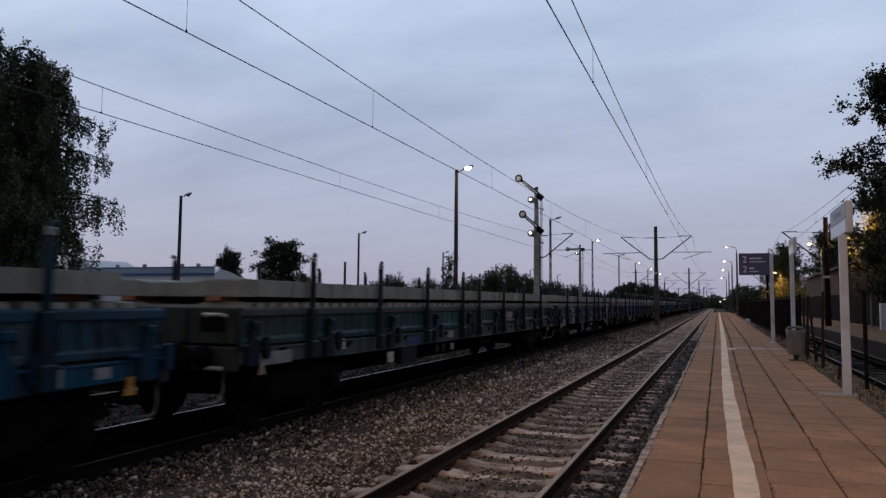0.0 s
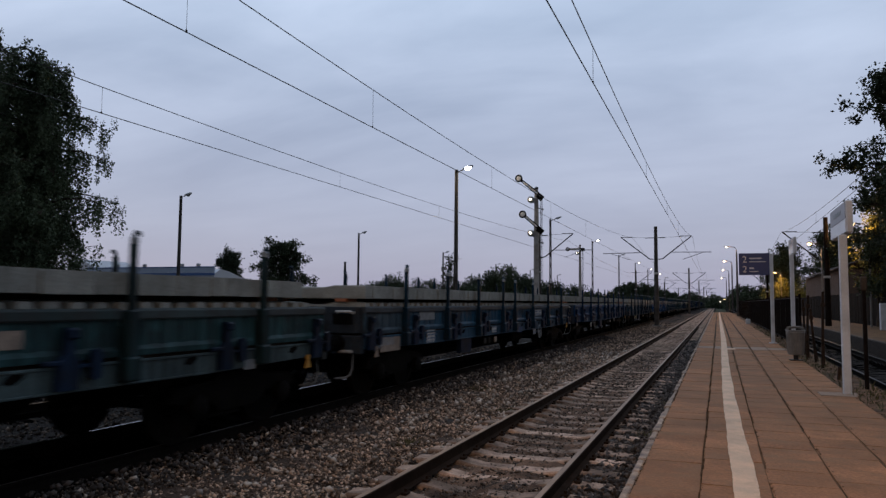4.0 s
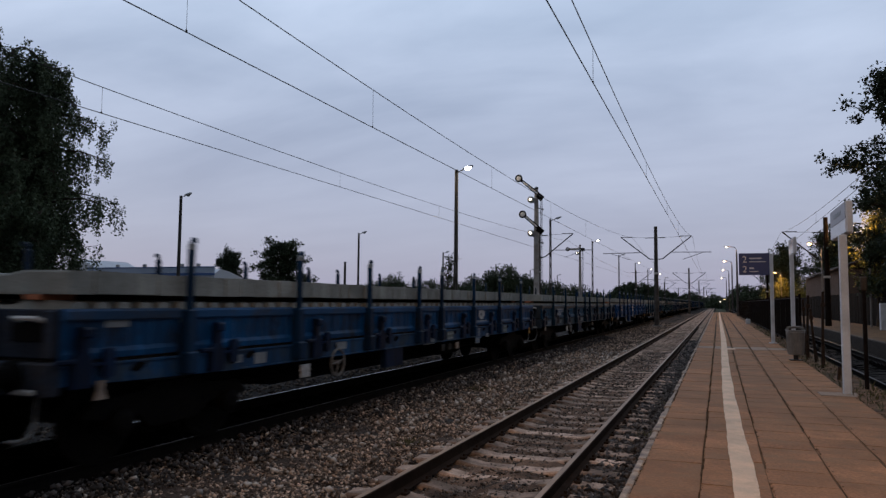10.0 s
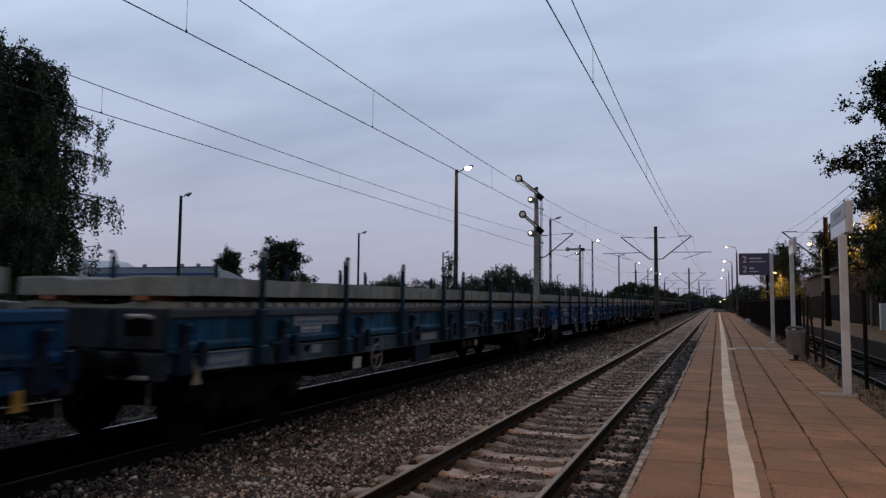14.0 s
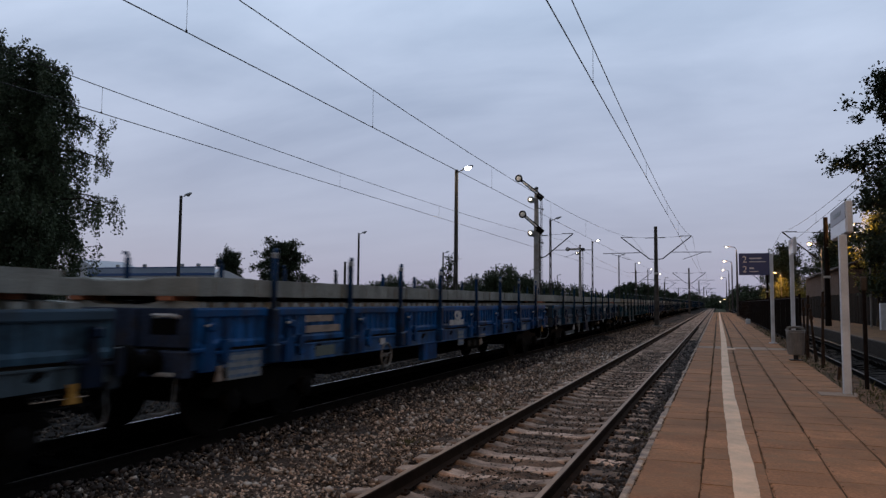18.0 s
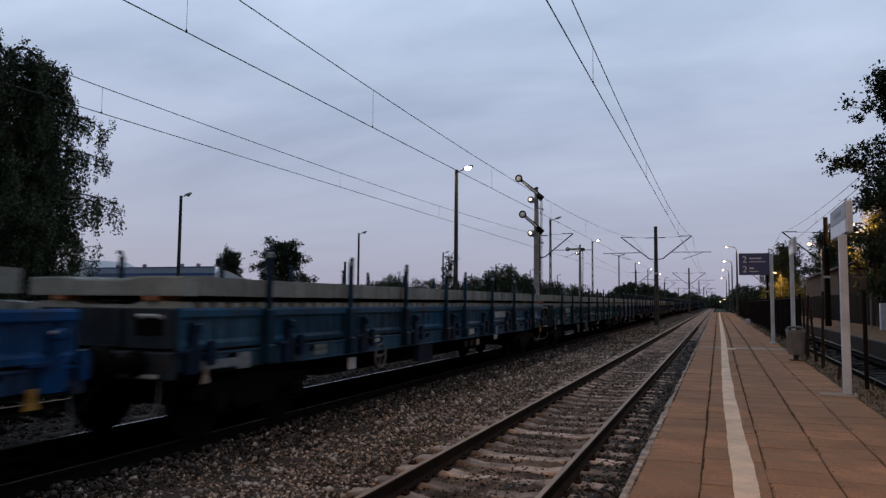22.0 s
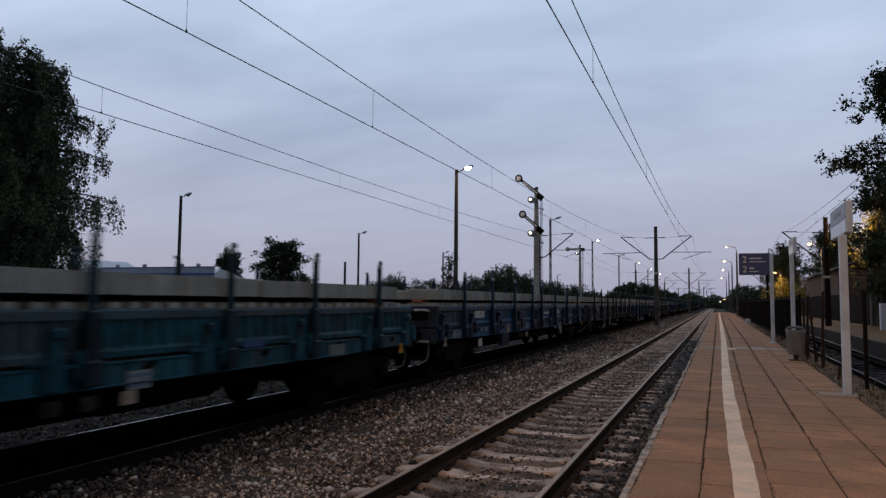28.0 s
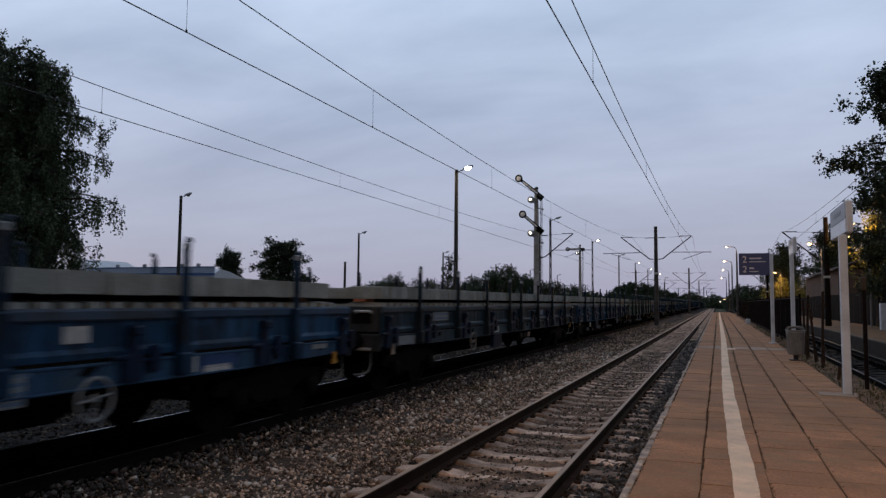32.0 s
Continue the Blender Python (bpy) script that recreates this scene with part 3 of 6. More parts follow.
def sleeper_mesh(name, mat, length=2.5, tall=0.20, wide=0.74, flank=0.138):
    """A concrete sleeper across the track: high at the rail seats, lower in the middle, narrower on top."""
    bm = B()
    half = length / 2
    xs = [(-half, 0.92), (-0.9, 1.0), (-0.62, 1.0), (-0.38, 0.80), (0.38, 0.80), (0.62, 1.0), (0.9, 1.0), (half, 0.92)]
    rows = []
    for x, k in xs:
        top = tall * k - tall
        ring_ = [(-0.14, -tall), (0.14, -tall), (flank, -tall * 0.45), (0.115 * wide, top - 0.02), (0.10 * wide, top), (-0.10 * wide, top), (-0.115 * wide, top - 0.02), (-flank, -tall * 0.45)]
        rows.append([bm.verts.new((x, y, z)) for y, z in ring_])
    for a, b in zip(rows, rows[1:]):
        for i in range(8):
            bm.faces.new((a[i], a[(i + 1) % 8], b[(i + 1) % 8], b[i]))
    bm.faces.new(rows[0][::-1]); bm.faces.new(rows[-1])
    return mesh_from(bm, name, mat)


def track(centre, top_mats, sleeper_mat, label, y_first, y_parts, y1=520.0, step=0.58, sink=-0.155):
    root = thing("railway_track", label, "railway track", kind="structure")
    for side in (-1, 1):
        x = centre + side * 0.7535
        bm = B()
        sweep(bm, RAIL, [lambda u, v, y=y: Vector((x + u, y, v)) for y in (-40, y1)])
        rail = part("rail", bm, M["rail_black" if sleeper_mat == M["dark_sleeper"] else "rail_side"], root, "rusty steel rail with worn running head")
        bm = B()
        box(bm, x, (y1 - 40) / 2, 0.0005, 0.020 if top_mats[0] == M["rail_bright"] else 0.054, y1 + 40, 0.004)
        part("running_head", bm, top_mats[side > 0], rail)
    me = sleeper_mesh("sleeper", sleeper_mat, wide=1.15)
    fix = B()
    for side in (-1, 1):
        for k in (-1, 1):
            box(fix, side * 0.7535 + k * 0.115, 0, 0.016, 0.07, 0.11, 0.03, 0.008)
            rod(fix, (side * 0.7535 + k * 0.12, 0, 0.02), (side * 0.7535 + k * 0.12, 0, 0.06), 0.016, seg=6)
    fix = mesh_from(fix, "rail_fastening", M["rail_black" if sleeper_mat == M["dark_sleeper"] else "rail_side"])
    rng = random.Random(int(centre * 7))
    y, far_rows = y_first, [y_first - step * k for k in range(1, 60)]
    while y < y1:
        if y < y_parts:
            s = part("sleeper", me, None, root)
            s.location = (centre + rng.uniform(-0.02, 0.02), y, sink + rng.uniform(-0.012, 0.004))
            s.rotation_euler = (0, 0, radians(rng.uniform(-0.8, 0.8)))
            part("rail_fastening", fix, None, s)
        else:
            far_rows.append(y)
        y += step * (1 if y < y_parts else 1.0)
    if far_rows:
        far_rows = far_rows[:460]
        src = np.array([v.co[:] for v in me.vertices])
        polys = np.array([p.vertices[:] for p in me.polygons if len(p.vertices) == 4])
        v = np.concatenate([src + (centre, yy, sink) for yy in far_rows])
        f = np.concatenate([polys + i * len(src) for i in range(len(far_rows))])
        tagged(part("distant_sleepers", sheets("distant_sleepers", v, f, sleeper_mat), None, root), kind="stuff")
    return root


def slab_mesh(name, sx, sy, mat, t=0.06, bevel=0.003):
    return mesh_from(box(B(), 0, 0, -t / 2, sx, sy, t, bevel), name, mat)


def build_platform():
    bm = B()
    # body, its top 7 cm under the paving
    box(bm, (PLATFORM_EDGE + 0.05 + PLATFORM_END) / 2, 43, -0.10, PLATFORM_END - PLATFORM_EDGE - 0.05, 166, 0.82)
    root = solo("platform", bm, M["joint"], "low island platform with reddish slabs and worn white line", "platform", "structure")
    # wall panels and edge stones towards the track
    rng = random.Random(5)
    wall = mesh_from(box(B(), 0, 0, 0, 0.06, 1.97, 0.78, 0.01), "wall_panel", M["wall"])
    for i in range(30):
        o = part("wall_panel", wall, None, root)
        o.location = (PLATFORM_EDGE + 0.02, 1.0 + 2.0 * i, -0.10)
    far = box(B(), PLATFORM_EDGE + 0.02, 93, -0.10, 0.06, 66, 0.78)
    box(far, PLATFORM_EDGE + 0.02, -20, -0.10, 0.06, 40, 0.78)
    part("distant_wall", far, M["wall"], root)
    kerbs = [mesh_from(box(B(), 0, 0, -0.06, 0.085 - 0.014 * k, 0.492 - 0.012 * k, 0.12, 0.012 + 0.005 * k), "edge_stone", M["kerb"]) for k in range(3)]
    for i in range(116):
        o = part("edge_stone", kerbs[rng.randrange(3)], None, root)
        o.location = (PLATFORM_EDGE + 0.03 + rng.uniform(-0.008, 0.006), 1.0 + i / 2, PLATFORM_TOP + rng.uniform(-0.012, 0.004))
        o.rotation_euler = (radians(rng.uniform(-0.6, 0.6)), 0, radians(rng.uniform(-0.8, 0.8)))
    far = box(B(), PLATFORM_EDGE + 0.03, 92.4, PLATFORM_TOP - 0.06, 0.08, 67.2, 0.12)
    box(far, PLATFORM_EDGE + 0.03, -19.8, PLATFORM_TOP - 0.06, 0.08, 40, 0.12)
    part("distant_edge", far, M["kerb"], root)
    # paving slabs in columns half a metre wide
    cols = [(-0.62, -0.155), (-0.145, 0.346), (0.356, 0.846), (0.858, 1.330), (1.342, 1.88)]
    drift = lambda k, y: (0.0, 0.0020, 0.0040, 0.0060, 0.0060)[k] * min(max(y - 6.0, 0.0), 24.0)
    deep = [0.5, 0.5, 0.5, 0.5, 0.5]
    count = 0
    for k, (a, b) in enumerate(cols):
        tight = [slab_mesh("paving_slab", b - a + 0.002 - 0.003 * j, deep[k] - 0.0006, M["paving"], bevel=0.0012) for j in range(3)]
        gaping = slab_mesh("paving_slab", b - a - 0.006, deep[k] - 0.008, M["paving"], bevel=0.005)
        y = 3.5 + (0.25 if k in (1, 3) else 0.0)
        while y < (33 if k < 4 else 26):
            cross = 24.2 < y < 25.4
            o = part("paving_slab", (gaping if rng.random() < 0.28 else rng.choice(tight)) if not cross else slab_mesh("pale_slab", b - a - 0.004, 0.494, M["pale_slab"]), None, root)
            o.location = ((a + b) / 2 + drift(k, y) + rng.uniform(-0.006, 0.006), y, PLATFORM_TOP + rng.uniform(-0.003, 0.003))
            o.rotation_euler = (radians(rng.uniform(-0.25, 0.25)), radians(rng.uniform(-0.4, 0.4)), radians(rng.uniform(-0.35, 0.35)))
            count += 1
            y += deep[k]
    # soil in the long joints
    for k in range(4):
        x0 = (cols[k][1] + cols[k + 1][0]) / 2
        fill = B()
        rows = [3.0 + 0.2 * i for i in range(140)]
        pts = [[fill.verts.new((x0 + (drift(k, y) + drift(k + 1, y)) / 2 + sx, y, PLATFORM_TOP - 0.009 + 0.004 * math.sin(y * 3.1 + k) + 0.003 * math.sin(y * 11.0))) for sx in (-0.03, 0.03)] for y in rows]
        for p, q in zip(pts, pts[1:]):
            fill.faces.new((p[0], p[1], q[1], q[0]))
        part("joint_soil", fill, M["joint_soil"], root)
    # further slabs, and those behind the camera, joined
    v, f = [], []
    for k, (a, b) in enumerate(cols):
        rows = np.concatenate([np.arange(-20, 3.3, 0.5), np.arange(33 if k < 4 else 26, 125.6, 0.5)]) + (0.25 if k in (1, 3) else 0.0)
        for y in rows:
            z = PLATFORM_TOP + rng.uniform(-0.004, 0.003)
            i, d = len(v), drift(k, y)
            v += [(a + d, y - 0.247, z), (b + d, y - 0.247, z), (b + d, y + 0.247, z), (a + d, y + 0.247, z)]
            f.append((i, i + 1, i + 2, i + 3))
    tagged(part("distant_paving", sheets("distant_paving", np.array(v), np.array(f), M["paving"]), None, root), kind="stuff")
    # worn white safety line
    ys = np.concatenate([np.arange(-20, 2, 0.5), np.arange(2, 12, 0.035), np.arange(12, 30, 0.1), np.arange(30, 126, 2.0)])
    r = np.random.default_rng(3)
    rough = 0.002 * np.sin(ys * 9.1) + r.normal(0, 0.0022, len(ys)) * (ys < 30)
    rough2 = 0.002 * np.sin(ys * 7.3 + 2) + r.normal(0, 0.0022, len(ys)) * (ys < 30)
    rough, rough2 = rough + 0.004 * np.sin(ys * 2.3), rough2 + 0.005 * np.sin(ys * 1.9 + 1)
    left = np.interp(ys, [-20, 6.2, 9.0, 11.8, 17.0, 30.0, 126.0], [0.085, 0.082, 0.062, 0.045, 0.055, 0.100, 0.12]) + rough
    right = np.interp(ys, [-20, 6.2, 9.0, 11.8, 17.0, 30.0, 126.0], [0.27, 0.268, 0.240, 0.222, 0.220, 0.285, 0.31]) + rough2
    v = np.concatenate([np.stack([left, ys, np.full_like(ys, PLATFORM_TOP + 0.009)], 1), np.stack([right, ys, np.full_like(ys, PLATFORM_TOP + 0.009)], 1)])
    n = len(ys)
    i = np.arange(n - 1)
    part("painted_line", sheets("painted_line", v, np.stack([i, i + n, i + n + 1, i + 1], 1), M["line"]), None, root, "worn white painted safety line")
    part("paint_patch", box(B(), 0.36, 23.9, PLATFORM_TOP + 0.007, 0.24, 0.55, 0.006), M["line"], root)
    # rough gravelly verge behind the slabs
    v = B()
    box(v, (1.9 + PLATFORM_END) / 2, 43, PLATFORM_TOP - 0.06, PLATFORM_END - 1.9, 166, 0.08)
    part("verge", v, M["rough_verge"], root, "broken asphalt verge with soil and moss")


def build_first_platform():
    bm = B()
    box(bm, 8.15, 180, -0.12, 4.3, 400, 0.84, 0.03)
    root = solo("side_platform", bm, M["joint"], "further platform across a track, lit by lamps", "platform", "structure")
    part("paved_top", box(B(), 8.24, 180, 0.312, 4.10, 399.8, 0.022), M["side_paving"], root)
    part("edge_strip", box(B(), 6.1, 180, 0.315, 0.18, 400, 0.04, 0.01), M["wall"], root)


build_ground()
bed("ballast_near", -6.14, -0.80, -0.225, M["ballast"], "grey crushed-stone ballast between the tracks", y1=152)
bed("track_dirt", -3.04, -1.62, -0.206, M["sandy"], "sandy dirt between the rails of the near track", y0=2.0, y1=150)
# From 152 m onwards the bed takes the darkened colour.
bed("ballast_far", -6.14, -0.80, -0.235, M["darkened_bed"], "dark ballast far down the line", y0=152)
bed("ballast_train", -7.95, -6.20, -0.23, M["oily_shade"], "oil-stained ballast under the moving train, blackened for its shade")
bed("ballast_third", -13.2, -8.02, -0.21, M["darkened_bed"], "ballast of the third track, darkened for the train's shade")
bed("ballast_first", 2.75, 5.8, -0.20, M["darkened_bed"], "dark ballast of the track behind the platform")
build_platform()
build_first_platform()


# ---------------------------------------------------------------- the freight train
STAKES = [-7.56, -5.21, -2.92, -0.65, 0.65, 2.92, 5.21, 7.56]
RIBBED_STAKES = [-7.70, -5.48, -3.43, -1.28, 1.28, 3.43, 5.48, 7.70]
FRONT, REAR = -9.25, 9.25      # ends of the loading floor
FLOOR, SILL_LOW = 1.16, 0.87


def flap_mesh(length, ribbed):
    """A drop side with a sloped foot ledge and pressed flutes, deep or shallow; it faces +x."""
    bm = B()
    box(bm, -0.012, 0, 0.21, 0.03, length, 0.38)
    sweep(bm, [(-0.02, 0.005), (0.030, 0.012), (0.034, 0.075), (0.006, 0.125), (-0.02, 0.125)], [lambda u, v, y=y: Vector((u, y, v)) for y in (-length / 2, length / 2)])
    k = max(3, int(length / (0.21 if ribbed else 0.29)))
    deep, wide = (0.034, 0.10) if ribbed else (0.012, 0.13)
    for i in range(k):
        y = -length / 2 + length * (i + 0.5) / k
        sweep(bm, [(-wide / 2, 0.0), (-wide / 2 + 0.02, deep), (wide / 2 - 0.02, deep), (wide / 2, 0.0)], [lambda u, v, z=z, y=y: Vector((v, y + u, z)) for z in (0.118, 0.398)])
    for y in (-length / 2 + 0.025, length / 2 - 0.025):
        box(bm, 0.006, y, 0.21, 0.045, 0.045, 0.38, 0.008)
    return mesh_from(bm, "side_flap", M["paint"])


def rim_mesh(length):
    """The rolled top rim of a drop side, bowed and scuffed along its upper edge."""
    bm = B()
    sweep(bm, [(-0.035, 0.395), (0.040, 0.395), (0.052, 0.412), (0.050, 0.490), (0.030, 0.515), (-0.028, 0.517), (-0.038, 0.500)], [lambda u, v, y=y: Vector((u, y, v)) for y in (-length / 2, -length / 4, 0, length / 4, length / 2)])
    return mesh_from(bm, "top_rim", M["rim_paint"])


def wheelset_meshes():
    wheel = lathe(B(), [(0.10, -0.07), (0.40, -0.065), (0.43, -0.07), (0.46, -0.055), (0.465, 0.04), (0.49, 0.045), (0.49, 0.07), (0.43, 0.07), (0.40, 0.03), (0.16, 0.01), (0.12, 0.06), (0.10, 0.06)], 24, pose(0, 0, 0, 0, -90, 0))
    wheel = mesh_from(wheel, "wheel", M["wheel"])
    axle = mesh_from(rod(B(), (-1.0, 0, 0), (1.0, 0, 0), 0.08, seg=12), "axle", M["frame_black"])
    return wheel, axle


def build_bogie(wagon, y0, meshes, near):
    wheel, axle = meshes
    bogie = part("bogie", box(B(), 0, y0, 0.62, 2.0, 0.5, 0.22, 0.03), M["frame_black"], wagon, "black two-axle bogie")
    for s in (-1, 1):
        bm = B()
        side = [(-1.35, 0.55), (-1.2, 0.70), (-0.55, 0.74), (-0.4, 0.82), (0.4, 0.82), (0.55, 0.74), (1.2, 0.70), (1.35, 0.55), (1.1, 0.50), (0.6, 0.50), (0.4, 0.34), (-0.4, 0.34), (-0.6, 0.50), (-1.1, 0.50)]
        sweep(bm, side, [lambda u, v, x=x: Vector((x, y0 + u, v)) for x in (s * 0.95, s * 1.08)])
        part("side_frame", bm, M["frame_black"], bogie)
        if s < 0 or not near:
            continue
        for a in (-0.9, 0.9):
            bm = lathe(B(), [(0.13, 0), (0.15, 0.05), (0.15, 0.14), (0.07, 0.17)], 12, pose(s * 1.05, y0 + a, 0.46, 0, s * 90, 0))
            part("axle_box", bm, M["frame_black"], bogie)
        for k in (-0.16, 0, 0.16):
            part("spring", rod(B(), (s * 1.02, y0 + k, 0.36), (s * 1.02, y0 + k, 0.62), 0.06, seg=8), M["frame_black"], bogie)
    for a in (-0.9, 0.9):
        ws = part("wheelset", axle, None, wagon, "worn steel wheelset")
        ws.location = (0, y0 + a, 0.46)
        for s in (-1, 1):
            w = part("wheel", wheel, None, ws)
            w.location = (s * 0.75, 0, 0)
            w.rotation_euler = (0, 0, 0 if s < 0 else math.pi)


def latch_mesh():
    """A drop-side lock: a thick upright with a knob, a broad foot with a side arm, and a second pad beside it."""
    bm = B()
    sweep(bm, [(-0.14, 0.90), (0.12, 0.90), (0.13, 1.16), (0.055, 1.24), (0.045, 1.48), (-0.045, 1.50), (-0.06, 1.24), (-0.13, 1.18)], [lambda u, v, x=x, k=k: Vector((x, u * k, v)) for x, k in ((0.0, 1.0), (0.05, 1.0), (0.075, 0.8))])
    box(bm, 0.06, 0.01, 1.44, 0.10, 0.13, 0.11, 0.02)
    box(bm, 0.05, -0.20, 1.165, 0.05, 0.22, 0.05, 0.012)
    sweep(bm, [(0.24, 1.00), (0.30, 0.97), (0.36, 1.00), (0.365, 1.22), (0.33, 1.28), (0.26, 1.27), (0.235, 1.20)], [lambda u, v, x=x: Vector((x, u, v)) for x in (0.02, 0.085)])
    rod(bm, (0.05, 0.05, 1.12), (0.05, 0.28, 1.12), 0.022, seg=6)
    return mesh_from(bm, "flap_latch", M["paint"])


def lock_places(a, b, ribbed):
    """Where on a panel from a to b the lock and the lashing hole sit."""
    if b - a < 1.4:
        return a + 0.50, None
    if a == FRONT:
        return a + 0.22, a + 0.98
    if b == REAR:
        return b - 0.26, b - 0.86
    if ribbed:
        return (a + 0.42, a + 1.30) if b < 0 else (b - 0.40, a + 0.85)
    return (a + 0.54, a + 1.26) if b < 0 else (b - 0.74, a + 1.0)


def build_wagon(ribbed, turned, near):
    """One stake wagon with low drop sides, its middle at the origin, rail top at z = 0; the side at +x faces the platform."""
    w = thing("freight_wagon", "grimy blue stake wagon with drop sides", "freight wagon", "train of stake wagons")
    P = M["paint"]
    part("floor", box(B(), 0, 0, FLOOR - 0.03, 2.40, REAR - FRONT - 0.1, 0.06), M["timber"], w, "dark plank loading floor")
    for s in (-1, 1):
        bm = B()
        outline = [(FRONT, 1.125), (FRONT, 0.93), (-6.5, SILL_LOW), (6.5, SILL_LOW), (REAR, 0.93), (REAR, 1.125)]
        sweep(bm, outline, [lambda u, v, x=x: Vector((x, u, v)) for x in (s * 1.24, s * 1.285)])
        box(bm, s * 1.275, 0, 1.115, 0.06, REAR - FRONT, 0.03, 0.006)
        box(bm, s * 1.275, 0, SILL_LOW + 0.012, 0.07, 13.0, 0.024, 0.006)
        part("side_sill", bm, M["sill_paint"], w, "painted steel side sill, scraped and dusty")
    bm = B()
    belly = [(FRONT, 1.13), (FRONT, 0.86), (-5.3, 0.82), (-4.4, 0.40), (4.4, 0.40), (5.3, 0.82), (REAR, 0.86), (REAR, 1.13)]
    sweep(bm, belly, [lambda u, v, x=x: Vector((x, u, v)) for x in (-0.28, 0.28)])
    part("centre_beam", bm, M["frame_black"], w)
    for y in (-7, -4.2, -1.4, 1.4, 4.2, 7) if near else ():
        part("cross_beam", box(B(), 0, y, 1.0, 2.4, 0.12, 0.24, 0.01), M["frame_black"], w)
    # drop sides between the stakes
    stakes = RIBBED_STAKES if ribbed else STAKES
    edges = [FRONT] + stakes + [REAR]
    flaps, rims = {}, {}
    stake = B()
    box(stake, -0.01, 0, 1.29, 0.13, 0.155, 0.74, 0.018)
    box(stake, 0, 0, 1.04, 0.165, 0.20, 0.26, 0.02)
    box(stake, -0.005, 0, 2.00, 0.070, 0.078, 0.84, 0.012)
    tube(stake, [(0.0, 0, 2.40), (-0.005, 0.0, 2.46), (-0.015, 0.035, 2.495), (-0.02, 0.085, 2.495), (-0.02, 0.105, 2.455)], [0.032, 0.028, 0.024, 0.022, 0.016], 6)
    stake = mesh_from(stake, "stake", P)
    tip = mesh_from(box(B(), 0.0, 0, 2.40, 0.076, 0.084, 0.09, 0.015), "stake_tip", M["grey_mark"])
    latch = latch_mesh()
    # A black plate on the sill stands for the shade inside the hole.
    hole = B()
    sweep(hole, [(-0.11, 1.02), (0.0, 0.995), (0.10, 1.05), (0.12, 1.085), (0.02, 1.10), (-0.06, 1.08)], [lambda u, v, x=x: Vector((x, u, v)) for x in (1.280, 1.2885)])
    hole = mesh_from(hole, "lashing_hole", M["frame_black"])
    for a, b in zip(edges, edges[1:]):
        la, lb = a + (0.10 if a != FRONT else 0.0), b - (0.10 if b != REAR else 0.0)
        length = round(lb - la, 2)
        if length not in flaps:
            flaps[length], rims[length] = flap_mesh(length, ribbed), rim_mesh(length)
        for s in (1, -1):
            turn = 0 if s > 0 else math.pi
            f = part("side_flap", flaps[length], None, w, "%s steel drop side" % ("ribbed" if ribbed else "shallow-fluted"))
            f.location, f.rotation_euler = (s * 1.265, (la + lb) / 2, FLOOR), (0, 0, turn)
            if s > 0:
                r = part("top_rim", rims[length], None, w, "rolled top rim, greyed for dust and sky sheen")
                r.location = (1.265, (la + lb) / 2, FLOOR)
        if near:
            y_lock, y_hole = lock_places(a, b, ribbed)
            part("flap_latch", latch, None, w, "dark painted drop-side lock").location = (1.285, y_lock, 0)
            if y_hole is not None:
                part("lashing_hole", hole, None, w).location = (0, y_hole, 0)
    for s in (1, -1):
        for y in stakes:
            k = part("stake", stake, None, w, "tall steel stake")
            k.location = (s * 1.345, y, 0)
            k.rotation_euler = (0, 0, 0 if s > 0 else math.pi)
            if s > 0:
                part("stake_tip", tip, None, k)
    for e, Y in ((-1, FRONT), (1, REAR)):
        end = part("end_flap", box(B(), 0, Y, 1.43, 2.5, 0.05, 0.48, 0.012), M["end_paint"], w, "dusty brownish end board")
        for x in (-1.18, -0.4, 0.4, 1.18):
            part("end_rib", box(B(), x, Y + e * 0.045, 1.43, 0.10, 0.06, 0.46, 0.012), M["end_paint"], end)
        part("headstock", box(B(), 0, Y + e * 0.06, 1.0, 2.56, 0.16, 0.32, 0.015), M["end_paint"], w, "grimy grey headstock")
        # Flat black panel: the shade of the recess is in its colour.
        part("handle_recess", box(B(), 0.86, Y + e * 0.03, 1.45, 0.40, 0.02, 0.19, 0.004), M["frame_black"], w)
        part("handrail", tube(B(), [(0.78, Y + e * 0.05, 1.56), (0.80, Y + e * 0.14, 1.585), (1.08, Y + e * 0.14, 1.585), (1.10, Y + e * 0.05, 1.56)], [0.026] * 4), M["white_mark"], w, "white shunter's handrail")
        part("white_bar", box(B(), 0.99, Y + e * 0.155, 0.885, 0.30, 0.03, 0.05, 0.01), M["white_mark"], w, "white painted grip on the headstock")
        part("step_iron", tube(B(), [(1.12, Y + e * 0.10, 0.84), (1.13, Y + e * 0.12, 0.60), (1.08, Y + e * 0.13, 0.47), (0.98, Y + e * 0.13, 0.42), (0.78, Y + e * 0.13, 0.405)], [0.008, 0.010, 0.016, 0.022, 0.014]), M["grey_mark"], w, "white hooked shunter's step")
        for x in (-0.875, 0.875):
            shank = lathe(B(), [(0.15, 0.10), (0.15, 0.20), (0.10, 0.22), (0.10, 0.60)], 14, pose(x * 0.95, Y, 1.03, -90 * e, 0, 0))
            buffer_ = part("buffer", shank, M["frame_black"], w, "black sprung buffer")
            part("buffer_head", lathe(B(), [(0.10, 0.60), (0.22, 0.635), (0.23, 0.67), (0.16, 0.70)], 18, pose(x * 0.95, Y, 1.03, -90 * e, 0, 0)), M["frame_black"], buffer_)
